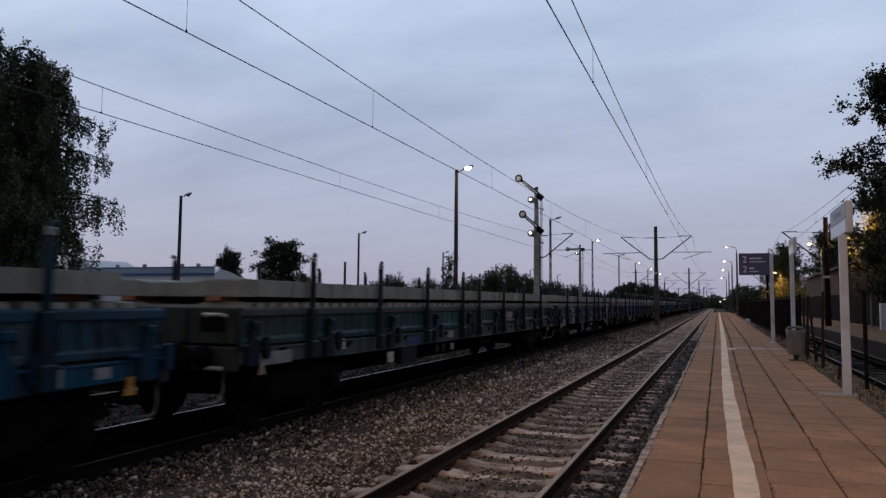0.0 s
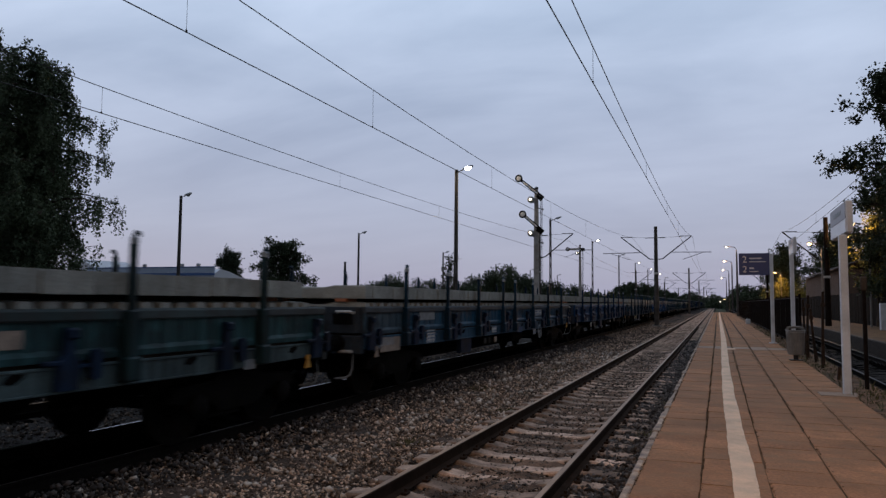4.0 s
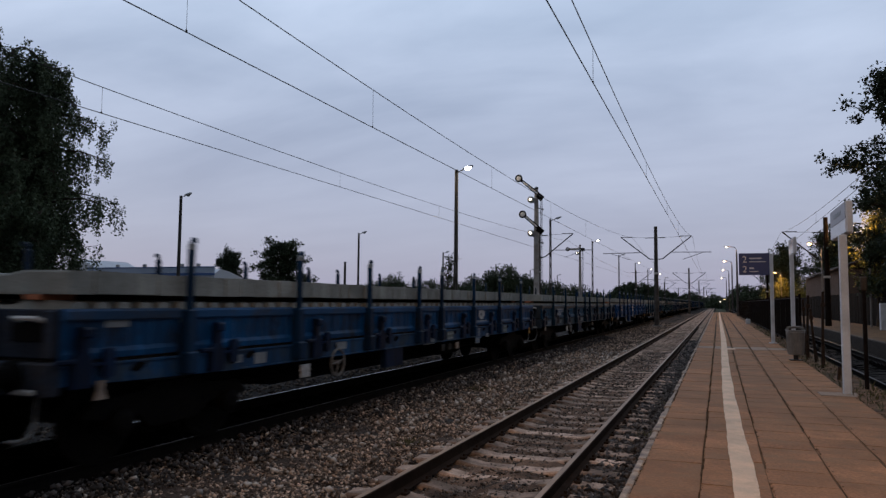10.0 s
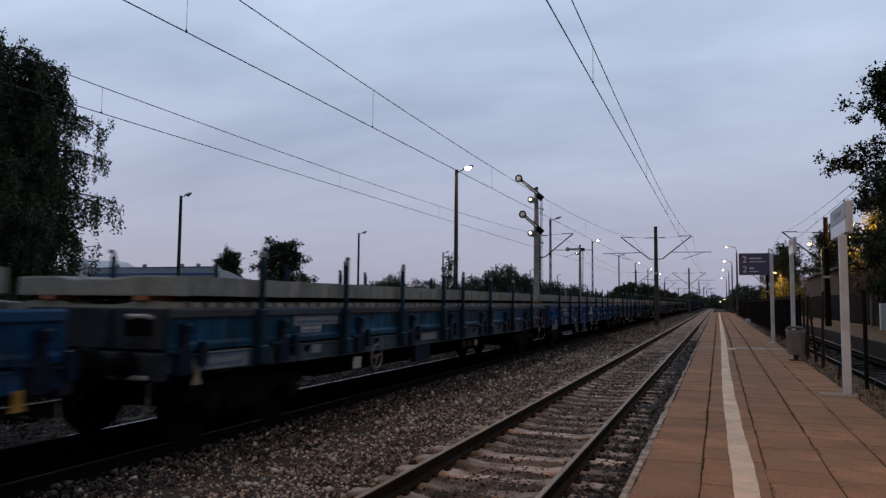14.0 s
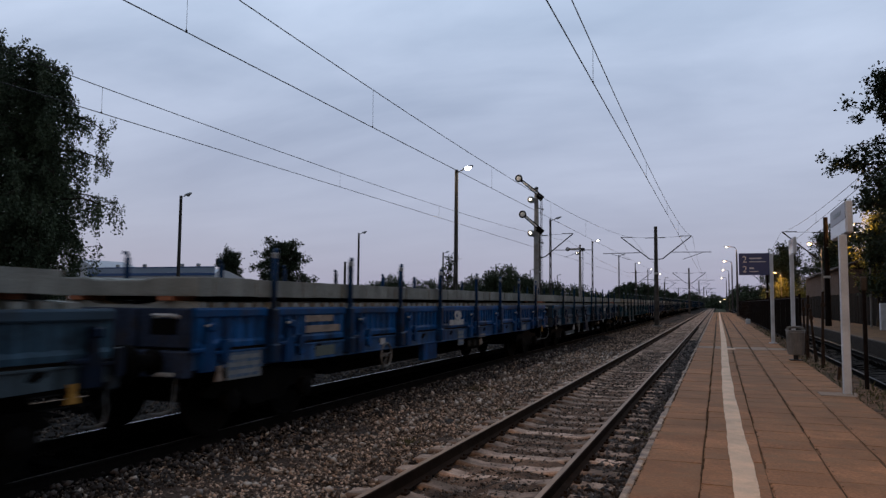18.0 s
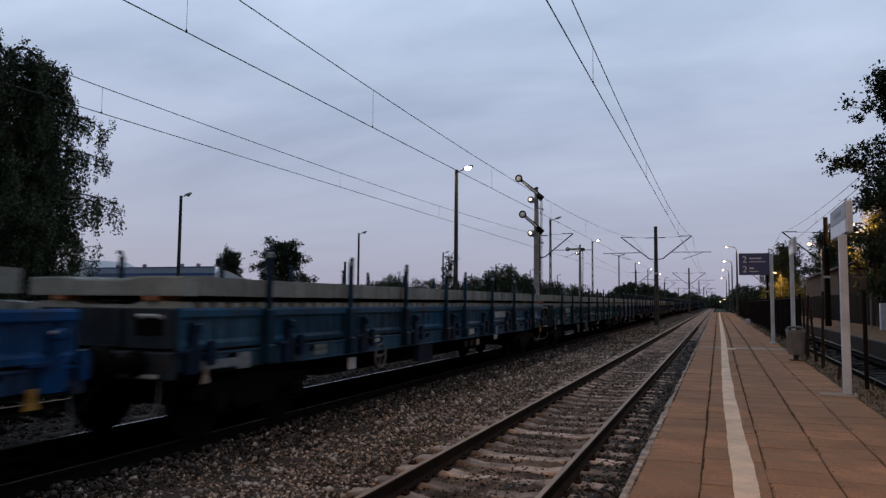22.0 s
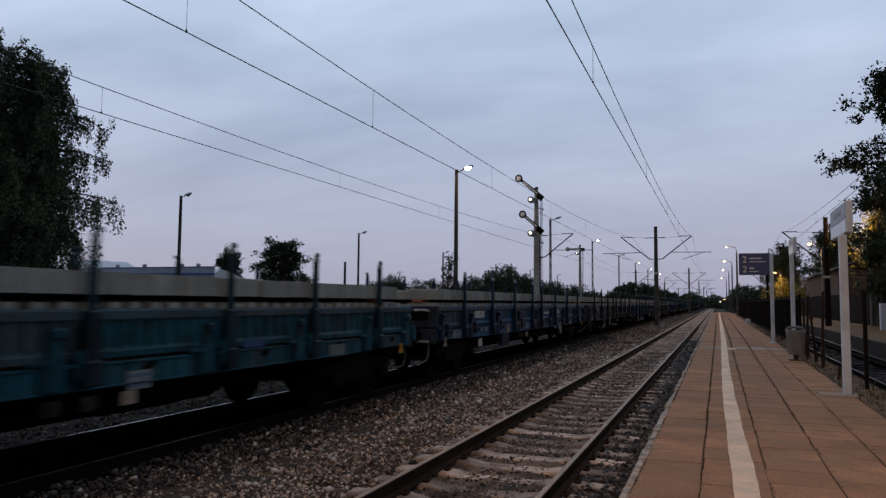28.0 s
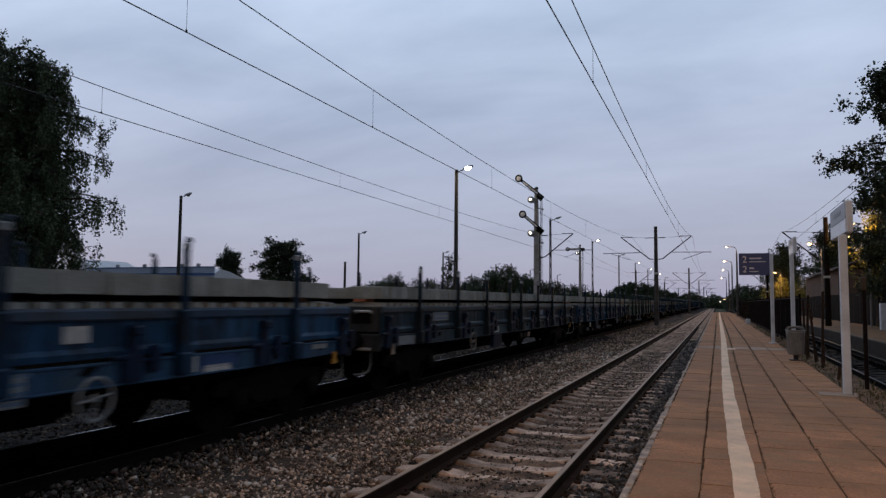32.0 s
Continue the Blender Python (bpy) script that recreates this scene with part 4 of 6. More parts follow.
        if near:
            part("draw_hook", tube(B(), [(0, Y + e * 0.12, 1.03), (0, Y + e * 0.48, 1.03), (0, Y + e * 0.60, 1.0), (0, Y + e * 0.68, 0.86)], [0.05, 0.05, 0.06, 0.04]), M["frame_black"], w)
            part("brake_hose", tube(B(), [(0.35, Y + e * 0.1, 0.88), (0.36, Y + e * 0.3, 0.70), (0.34, Y + e * 0.5, 0.48), (0.33, Y + e * 0.69, 0.56)], [0.03] * 4), M["frame_black"], w)
        bracket = [(-0.045, 0.95), (-0.03, 0.87), (-0.075, 0.76), (0.075, 0.76), (0.03, 0.87), (0.045, 0.95)]
        bm = sweep(B(), bracket, [lambda u, v, x=x: Vector((x, Y - e * 0.47 + u, v)) for x in (1.288, 1.318)])
        part("lashing_bracket", bm, M["yellow" if e > 0 else "tan_mark"], w, "yellow painted lashing bracket" if e > 0 else "faded cream lashing bracket")
    # brake gear on the side that faces the platform
    a, b, c = (-3.72, (-2.17, -1.78, -1.21), 4.02) if not turned else (-1.70, (0.92, 1.36, 1.87), -3.95)
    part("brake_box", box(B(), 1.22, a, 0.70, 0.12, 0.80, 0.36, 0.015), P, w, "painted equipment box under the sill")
    for y in b:
        part("indicator_plate", box(B(), 1.27, y, 0.73, 0.03, 0.20, 0.15, 0.01), M["tan_mark" if y == b[2] else "dull_mark"], w)
        if near:
            part("plate_hanger", rod(B(), (1.25, y, 0.74), (1.25, y, 0.92), 0.012, seg=5), M["frame_black"], w)
    hand = ring(B(), (1.30, c, 0.77), (1, 0, 0), 0.215, 0.019, 22, 6)
    rod(hand, (1.30, c - 0.2, 0.75), (1.30, c + 0.2, 0.81), 0.012, seg=6)
    rod(hand, (1.30, c + 0.03, 0.77), (1.30, c - 0.06, 0.58), 0.012, seg=6)
    rod(hand, (1.20, c, 0.77), (1.32, c, 0.77), 0.035, seg=8)
    part("brake_handwheel", hand, M["bin" if turned else "grey_mark"], w, "pale brake handwheel")
    part("air_tank", lathe(B(), [(0.05, -0.62), (0.19, -0.58), (0.19, 0.58), (0.05, 0.62)], 14, pose(0.7, 2.6, 0.66, 90, 0, 0)), M["frame_black"], w)
    part("brake_rod", rod(B(), (0.4, -5.5, 0.55), (0.4, 5.5, 0.55), 0.03, seg=6), M["frame_black"], w)
    meshes = wheelset_meshes()
    build_bogie(w, -7.43, meshes, near)
    build_bogie(w, 7.43, meshes, near)
    return w


def top_sleeper_mesh(length=2.5, tall=0.24):
    """A sleeper of nearly square section, as those of the upper layer lie."""
    bm = B()
    half = length / 2
    rows = []
    for x, k in ((-half, 0.97), (-0.9, 1.0), (-0.62, 1.0), (-0.38, 0.84), (0.38, 0.84), (0.62, 1.0), (0.9, 1.0), (half, 0.97)):
        t = tall * k
        rows.append([bm.verts.new((x, y, z)) for y, z in ((-0.143, 0.0), (0.143, 0.0), (0.147, 0.02), (0.146, t - 0.02), (0.135, t), (-0.135, t), (-0.146, t - 0.02), (-0.147, 0.02))])
    for a, b in zip(rows, rows[1:]):
        for i in range(8):
            bm.faces.new((a[i], a[(i + 1) % 8], b[(i + 1) % 8], b[i]))
    bm.faces.new(rows[0][::-1]); bm.faces.new(rows[-1])
    return mesh_from(bm, "loaded_sleeper", M["load"])


def build_load(split):
    """Two layers of concrete sleepers across a wagon, with timber between; the upper layer stops short of the wagon's rear."""
    root = thing("sleeper_stack", "two layers of new concrete sleepers loaded crosswise on a wagon", "concrete sleepers", "loads of the train")
    low, high = sleeper_mesh("loaded_sleeper", M["load"], 2.46, 0.26, 0.66, 0.094), top_sleeper_mesh()
    low_rows, high_rows = [-9.02 + 0.297 * i for i in range(61)], [-9.02 + 0.297 * i for i in range(60)]
    r = random.Random(11)
    for rows, me, z in ((low_rows, low, 1.760), (high_rows, high, 1.822)):
        if split:
            for y in rows:
                o = part("loaded_sleeper", me, None, root)
                o.location = (r.uniform(-0.018, 0.018), y, z + r.uniform(-0.004, 0.004))
                o.rotation_euler = (0, 0, radians(r.uniform(-0.25, 0.25)))
        else:
            src = np.array([v.co[:] for v in me.vertices])
            polys = np.array([p.vertices[:] for p in me.polygons if len(p.vertices) == 4])
            v = np.concatenate([src + (0, y, z) for y in rows])
            f = np.concatenate([polys + i * len(src) for i in range(len(rows))])
            tagged(part("sleeper_layer", sheets("sleeper_layer", v, f, M["load"]), None, root), kind="stuff")
    for x in (-0.75, 0.75):
        part("timber_bearer", box(B(), x, 0, (FLOOR + 1.50) / 2, 0.14, 18.2, 1.50 - FLOOR, 0.01), M["timber"], root)
        part("batten", box(B(), x, 0, 1.791, 0.16, 17.6, 0.060), M["dark_timber"], root)
        for y in (-8.95, 8.35):
            part("rail_pad", box(B(), x, y, 1.791, 0.24, 0.42, 0.064, 0.008), M["pad"], root, "orange rail pads")
    return root


BLUE, DEEP, TEAL, SLATE, STEEL = (0.003, 0.062, 0.170, 1), (0.004, 0.052, 0.112, 1), (0.024, 0.074, 0.080, 1), (0.016, 0.044, 0.066, 1), (0.006, 0.086, 0.176, 1)
VIVID, SEA, PETROL, DARK_TEAL = (0.004, 0.082, 0.262, 1), (0.005, 0.066, 0.130, 1), (0.006, 0.062, 0.118, 1), (0.011, 0.076, 0.108, 1)
MIST, GREY_BLUE = (0.012, 0.084, 0.160, 1), (0.010, 0.072, 0.172, 1)
# paint of the wagons in the order in which they pass
PAINTS = [PETROL, TEAL, SEA, BLUE, MIST, VIVID, STEEL, DARK_TEAL, GREY_BLUE, SLATE, DEEP, TEAL, BLUE, SLATE, STEEL, SEA, DEEP, SLATE, BLUE, DARK_TEAL, DEEP, STEEL, SLATE, TEAL, DEEP, BLUE]
PAINT_WORDS = {BLUE: "bright blue", DEEP: "dark blue", TEAL: "grey-green", SLATE: "dark slate-grey", STEEL: "steel-blue", VIVID: "vivid blue", SEA: "sea-blue", PETROL: "petrol-blue", DARK_TEAL: "dark teal", MIST: "greyish blue", GREY_BLUE: "dull blue"}
# Grey share of each rim: dust plus a painted reflection of the sky.
RIM_GREY = {0: 0.3, 1: 0.75, 2: 0.75, 3: 0.25, 4: 0.8, 5: 0.1, 6: 0.25, 7: 0.6, 8: 0.6}
PALE_SILL = {5: 0.3, 1: 0.6, 2: 0.25, 3: 0.15, 4: 0.75, 6: 0.35, 8: 0.3, 9: 0.4, 11: 0.5, 15: 0.5}
# painted panels on the side that faces the platform, wagon by wagon: along it, height, length, tall, colour
MARKS = {}
MARKS[0] = [(7.85, 1.02, 0.2, 0.19, 'grey'), (8.43, 1.02, 0.2, 0.12, 'grey')]
MARKS[1] = [(-8.42, 0.97, 0.8, 0.18, 'grey'), (-6.64, 1.06, 0.42, 0.18, 'white'), (-5.19, 1, 0.28, 0.26, 'tan'), (-3.57, 0.96, 0.63, 0.15, 'navy'), (-1.36, 1.02, 0.41, 0.16, 'grey'), (3.51, 1.4, 1, 0.17, 'tan'), (7.36, 0.92, 0.24, 0.13, 'grey')]
MARKS[2] = [(-8.33, 1.02, 0.67, 0.15, 'grey'), (-8.16, 0.96, 0.87, 0.27, 'tan'), (-6.29, 1.47, 0.87, 0.18, 'grey'), (-6.1, 1.02, 0.45, 0.28, 'white'), (-1.39, 1.03, 0.4, 0.19, 'white'), (1.32, 1.64, 0.58, 0.07, 'navy'), (1.36, 0.91, 0.59, 0.15, 'navy'), (3.28, 0.94, 0.4, 0.48, 'grey'), (3.81, 1.42, 1.06, 0.19, 'white')]
MARKS[3] = [(-8.57, 1.57, 0.32, 0.18, 'grey'), (-6.57, 1.01, 0.2, 0.1, 'grey'), (-6.07, 0.99, 0.26, 0.15, 'grey'), (-3.82, 1.04, 0.32, 0.13, 'grey'), (0.03, 0.94, 0.65, 0.18, 'grey'), (1.32, 0.98, 0.39, 0.2, 'green'), (3.38, 0.9, 0.36, 0.38, 'grey'), (3.72, 1.23, 0.88, 0.11, 'white'), (4.24, 0.88, 0.24, 0.09, 'white'), (5.62, 1.01, 1.01, 0.24, 'green')]
MARKS[4] = [(-8.35, 1.02, 1.07, 0.13, 'grey'), (-8.2, 1.03, 0.83, 0.22, 'grey'), (-6.18, 1.43, 0.57, 0.28, 'white'), (-6.05, 1.04, 0.29, 0.14, 'grey'), (-5.93, 1.5, 1.47, 0.2, 'grey'), (-1.41, 1.04, 0.85, 0.17, 'grey')]
MARKS[5] = [(-8.42, 0.94, 0.72, 0.38, 'grey'), (-6.55, 1.5, 0.84, 0.1, 'tan'), (-6.43, 1.34, 1.03, 0.11, 'tan'), (-6.35, 0.99, 0.59, 0.16, 'green'), (-4.27, 1.03, 0.2, 0.12, 'white'), (-0.24, 1.285, 0.96, 0.13, 'white'), (0.07, 0.93, 0.4, 0.4, 'grey'), (1.74, 0.89, 0.56, 0.09, 'tan'), (3.22, 1.04, 0.37, 0.24, 'grey'), (5.95, 0.98, 0.76, 0.16, 'grey')]
MARKS[6] = [(-8.66, 0.98, 1.29, 0.11, 'grey'), (-8.16, 1, 0.27, 0.24, 'grey'), (-6.22, 1.02, 0.38, 0.2, 'green'), (-4.29, 1.09, 0.32, 0.12, 'white'), (1.14, 1.04, 0.4, 0.17, 'white'), (3.25, 0.93, 0.32, 0.39, 'white'), (3.73, 1.42, 1.21, 0.17, 'white'), (7.98, 1.29, 0.66, 0.23, 'grey')]
MARKS[7] = [(-8.34, 1.01, 0.95, 0.16, 'grey'), (-6.32, 1.47, 0.95, 0.23, 'grey'), (1.99, 0.91, 0.33, 0.2, 'grey'), (4.01, 1.2, 0.45, 0.12, 'navy'), (6.28, 0.97, 0.49, 0.18, 'green')]
MARKS[8] = [(-7.71, 1, 0.88, 0.19, 'grey'), (-6.08, 1.45, 0.79, 0.18, 'white'), (-5.96, 1.08, 0.2, 0.09, 'grey'), (-5.95, 1.47, 0.21, 0.08, 'tan'), (-5.55, 1.04, 0.23, 0.11, 'grey'), (-3.36, 1.02, 0.29, 0.25, 'tan'), (-1.12, 1.04, 0.58, 0.22, 'steel'), (1.78, 1.4, 0.9, 0.08, 'white'), (3.17, 0.96, 0.32, 0.33, 'grey'), (3.88, 1.42, 0.3, 0.17, 'white'), (5.48, 1.01, 0.26, 0.2, 'white'), (5.99, 0.93, 0.52, 0.1, 'white'), (6.03, 1.02, 0.69, 0.16, 'navy'), (8.42, 1.08, 0.43, 0.11, 'grey')]
MARKS[9] = [(-8.08, 1, 0.8, 0.18, 'grey'), (-6.18, 1.45, 0.9, 0.2, 'grey'), (-1.98, 1.02, 0.7, 0.18, 'white'), (3.42, 1.42, 1, 0.18, 'steel')]
MARKS[10] = [(-8.54, 1, 0.8, 0.18, 'grey'), (2.86, 1.43, 0.9, 0.18, 'grey')]
MARKS[11] = [(-7.1, 1.45, 0.9, 0.2, 'white')]
MARKS[12] = [(1.74, 0.98, 0.5, 0.3, 'grey')]
RIBBED, TURNED = {0, 5, 7, 12, 15, 20}, {3, 4, 5, 6, 7, 9, 11, 14, 15, 18, 20}
NUMBER_PLATES = {1: -4.6, 3: -4.9, 4: -4.65, 6: -5.0, 8: -6.11, 10: -5.8}
SLACK = {5: -0.17, 6: -0.15, 8: 0.10}      # play in the couplings
train = []


def build_train():
    patterns = {}
    full, plain = build_load(True), build_load(False)
    for i, paint in enumerate(PAINTS):
        y = -2.87 + i * WAGON + SLACK.get(i, 0.0)
        spot = pose(TRAIN_TRACK, y, 0)
        style = (i in RIBBED, i in TURNED, i < 11)
        if style not in patterns:
            patterns[style] = build_wagon(*style)
        wagon = copy_thing(patterns[style], spot)
        wagon["label"] = "grimy %s stake wagon carrying concrete sleepers" % PAINT_WORDS[paint]
        rng = random.Random(i)
        for o in wagon.children_recursive:
            k = 1.0
            colour = Vector(paint[:3])
            if o.name.startswith("side_flap"):
                k = rng.uniform(0.80, 1.15)
                colour = colour.lerp(Vector((0.055, 0.074, 0.082)), rng.random() ** 3 * (0.3 if i in (3, 5) else 0.85))
            if o.name.startswith("end_") or o.name.startswith("headstock"):
                colour, k = colour.lerp(Vector((0.050, 0.046, 0.042)), 0.75), 0.8
            if o.name.startswith("stake"):
                colour, k = colour.lerp(Vector((0.022, 0.032, 0.042)), 0.35), 0.50
            if o.name.startswith("top_rim"):
                colour = colour.lerp(Vector((0.060, 0.064, 0.066)), RIM_GREY.get(i, 0.5) * rng.uniform(0.6, 1.25))
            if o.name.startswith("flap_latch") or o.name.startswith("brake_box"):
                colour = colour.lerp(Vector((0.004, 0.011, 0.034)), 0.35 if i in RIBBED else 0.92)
            if o.name.startswith("side_sill"):
                colour = colour.lerp(Vector((0.085, 0.105, 0.108)), PALE_SILL.get(i, 0.0))
            o.color = (*(colour * k * 1.15), 1)
        if i == 1:
            for o in [c for c in wagon.children if c.name.startswith("brake_handwheel")]:
                bpy.data.objects.remove(o)
        load = copy_thing(full if i < 11 else plain, pose(TRAIN_TRACK, y, 0))
        for my, mz, ml, mt, colour in MARKS.get(i, []):
            part("marking_panel", box(B(), 1.290 if mz < 1.13 else 1.296 if i in RIBBED else 1.274, my - SLACK.get(i, 0.0), mz, 0.010, ml, mt, 0.003), M[colour + "_mark"], wagon, "faded painted marking panel")
            if mt >= 0.19 and ml >= 0.3 and colour != 'tan':
                # lines of illegible lettering on the panel
                px = 1.297 if mz < 1.13 else 1.303 if i in RIBBED else 1.281
                lines = B()
                rows = 2 if mt < 0.25 else 4
                for r in range(rows):
                    z, y1 = mz + mt * (0.5 - (r + 0.5) / rows), my - SLACK.get(i, 0.0) - ml * 0.44
                    while y1 < my - SLACK.get(i, 0.0) + ml * 0.40:
                        wide = rng.uniform(0.04, 0.16)
                        box(lines, px, y1 + wide / 2, z, 0.004, wide, mt / rows * 0.42)
                        y1 += wide + rng.uniform(0.02, 0.06)
                part("lettering", lines, M["steel_mark" if colour in ("white", "grey") else "grey_mark"], wagon)
        if i in NUMBER_PLATES:
            py = NUMBER_PLATES[i]
            plate = part("number_plate", box(B(), 1.27, py, 0.71, 0.03, 0.26, 0.20, 0.01), M["white_mark"], wagon, "dirty white plate on a hanger")
            part("plate_hanger", rod(B(), (1.25, py, 0.74), (1.25, py, 0.92), 0.012, seg=5), M["frame_black"], plate)
        if i == 5:
            for c in [c for c in wagon.children if c.name.startswith("flap_latch") and c.location.x > 0]:
                part("latch_handle", box(B(), c.location.x + 0.075, c.location.y, 1.46, 0.05, 0.16, 0.035, 0.01), M["white_mark"], wagon, "white painted latch handle")
        if i in (3, 5):
            ey, ex = (3.74, 1.270) if i == 3 else (-0.02, 1.296)
            bm = B()
            arc = [(math.cos(radians(q)), math.sin(radians(q))) for q in range(40, 281, 24)]
            sweep(bm, [(0.23 * u, 0.15 * v) for u, v in arc] + [(0.10 * u - 0.02, 0.05 * v - 0.02) for u, v in arc[::-1]], [lambda u, v, x=x: Vector((x, ey + u, 1.47 + v)) for x in (ex, ex + 0.013)])
            sweep(bm, [(-0.04, 0.03), (0.08, -0.16), (0.26, -0.04), (0.22, 0.06)], [lambda u, v, x=x: Vector((x, ey + u, 1.47 + v)) for x in (ex, ex + 0.013)])
            part("painted_emblem", bm, M["white_mark"], wagon, "pale curved painted emblem")
        train.append((wagon, load, y))
    for o in (full, plain, *patterns.values()):
        for c in list(o.children_recursive):
            bpy.data.objects.remove(c)
        bpy.data.objects.remove(o)


build_train()


# ---------------------------------------------------------------- overhead line
def mast_profile(bm, height, w0, w1, base=-0.5):
    """A tapered square concrete mast with chamfered corners."""
    for a, b, r0, r1 in ((base, height, w0, w1),):
        o = [(-1, -0.6), (-0.6, -1), (0.6, -1), (1, -0.6), (1, 0.6), (0.6, 1), (-0.6, 1), (-1, 0.6)]
        sweep(bm, o, [lambda u, v, z=z, r=r: Vector((u * r / 2, v * r / 2, z)) for z, r in ((a, r0), (b, r1))])
    return bm


def insulator(bm, p0, p1, r=0.06):
    p0, p1 = Vector(p0), Vector(p1)
    for i in range(5):
        a, b = p0.lerp(p1, (i + 0.1) / 5), p0.lerp(p1, (i + 0.7) / 5)
        rod(bm, a, b, r, r * 0.55, seg=8)
    return bm


def build_mast(x, y, height=8.43, sides=(-1, 1), reach=2.2, pole="pole_concrete", steady=True, sunk=0.0):
    m = thing("catenary_mast", "grey concrete overhead-line mast with bracket arms", "mast", "overhead-line masts", pose(x, y, -sunk))
    part("pole", mast_profile(B(), height, 0.42, 0.26), M[pole], m)
    part("white_band", box(B(), 0, 0, 4.35, 0.385, 0.385, 0.16, 0.01), M["white_mark"], m)
    part("footing", box(B(), 0, 0, -0.30, 0.8, 0.8, 0.36, 0.04), M["concrete"], m)
    part("top_cross_arm", rod(B(), (-0.85, 0, 7.45), (0.8, 0, 7.45), 0.035), M["dark_steel"], m)
    for s in sides:
        tip = Vector((s * (reach + 0.75), 0, 7.55))
        arm = part("cantilever", tube(B(), [(s * 0.18, 0, 5.58), (s * 0.55, 0, 5.62), tip], [0.05] * 3), M["dark_steel"], m, "slanting bracket tube")
        part("insulator", insulator(B(), (s * 0.7, 0, 5.75), (s * 1.15, 0, 6.10)), M["insulator"], arm)
        part("messenger_clamp", rod(B(), tip, tip + Vector((-s * 0.95, 0, 0.0)), 0.03), M["dark_steel"], arm)
        part("tie_rod", rod(B(), (s * 0.2, 0, 7.45), tip, 0.012, seg=6), M["dark_steel"], m)
        if not steady:
            continue
        part("registration_tube", rod(B(), (s * 1.15, 0, 6.18), (s * (reach + 2.3), 0, 6.14), 0.03), M["dark_steel"], m)
        part("steady_arm", rod(B(), (s * (reach + 1.6), 0, 6.1), (s * reach, 0, 5.56), 0.02), M["dark_steel"], m)
    return m


def wire_run(x, spans, sag, height=5.5, top=6.9, drops=(), name="overhead_wire"):
    """Contact wire and messenger with droppers; spans are the masts' places along the line."""
    root = thing(name, "thin dark overhead contact wire with droppers", "overhead wire", kind="structure")
    part("contact_wire", rod(B(), (x, spans[0], height), (x, spans[-1], height), 0.0092, seg=5), M["wire"], root)
    pts = []
    for a, b in zip(spans, spans[1:]):
        for i in range(16):
            u = i / 16
            pts.append((x, a + (b - a) * u, top - sag * 4 * u * (1 - u)))
    pts.append((x, spans[-1], top))
    part("messenger_wire", tube(B(), pts, [0.0092] * len(pts), 5), M["wire"], root)
    for y in drops:
        for a, b in zip(spans, spans[1:]):
            if a <= y < b:
                u = (y - a) / (b - a)
                z = top - sag * 4 * u * (1 - u)
                part("dropper", rod(B(), (x, y, height), (x, y, z), 0.004, seg=4), M["wire"], root)
                part("dropper_clip", box(B(), x, y, height + 0.012, 0.022, 0.035, 0.045, 0.006), M["wire"], root)
    return root


SPANS = [-14.0, 63.8, 140.5, 217.7, 295.0, 372.0]
for y in SPANS:
    build_mast(-4.9, y)
wire_run(-1.9, SPANS, 1.55, drops=[4, 11.9, 21.6, 31.0, 40, 49], top=7.5)
wire_run(-6.85, SPANS, 1.30, drops=[7.7, 13.45, 22.1, 31, 40], top=7.5)
build_mast(-14.1, 59.0, 7.9, sides=(1,), reach=2.2)
wire_run(-11.5, [-18.0, 59.0, 136, 213, 290], 0.93, drops=[10.6, 20.3, 29.2], top=6.9)
for y in (136.0, 213.0, 290.0):
    build_mast(-14.1, y, 7.9, sides=(1,), reach=2.2)
wire_run(4.25, [-10.0, 55.3, 118, 180], 1.0, drops=[16, 26, 36], top=6.8)
for y in (55.3, 118.0):
    build_mast(7.1, y, 8.5, sides=(-1,), reach=2.0, pole="rust", steady=False, sunk=0.65)


# ---------------------------------------------------------------- lamps
def slotted_pole(bm, height, w=0.225, d=0.18):
    """A concrete pole with two flanges and a web with long openings."""
    for s in (-1, 1):
        o = [(-0.036, -0.5), (0.036, -0.5), (0.036, 0.5), (-0.036, 0.5)]
        sweep(bm, o, [lambda u, v, z=z, k=k: Vector((s * (w / 2 - 0.036) * k + u, v * d * k, z)) for z, k in ((-0.5, 1.0), (height, 0.66))])
    z = 0.0
    while z < height - 0.2:
        k = 1 - 0.34 * z / height
        box(bm, 0, 0, z + 0.12, w * k - 0.15, d * 0.45 * k, 0.28)
        z += 1.0
    return bm


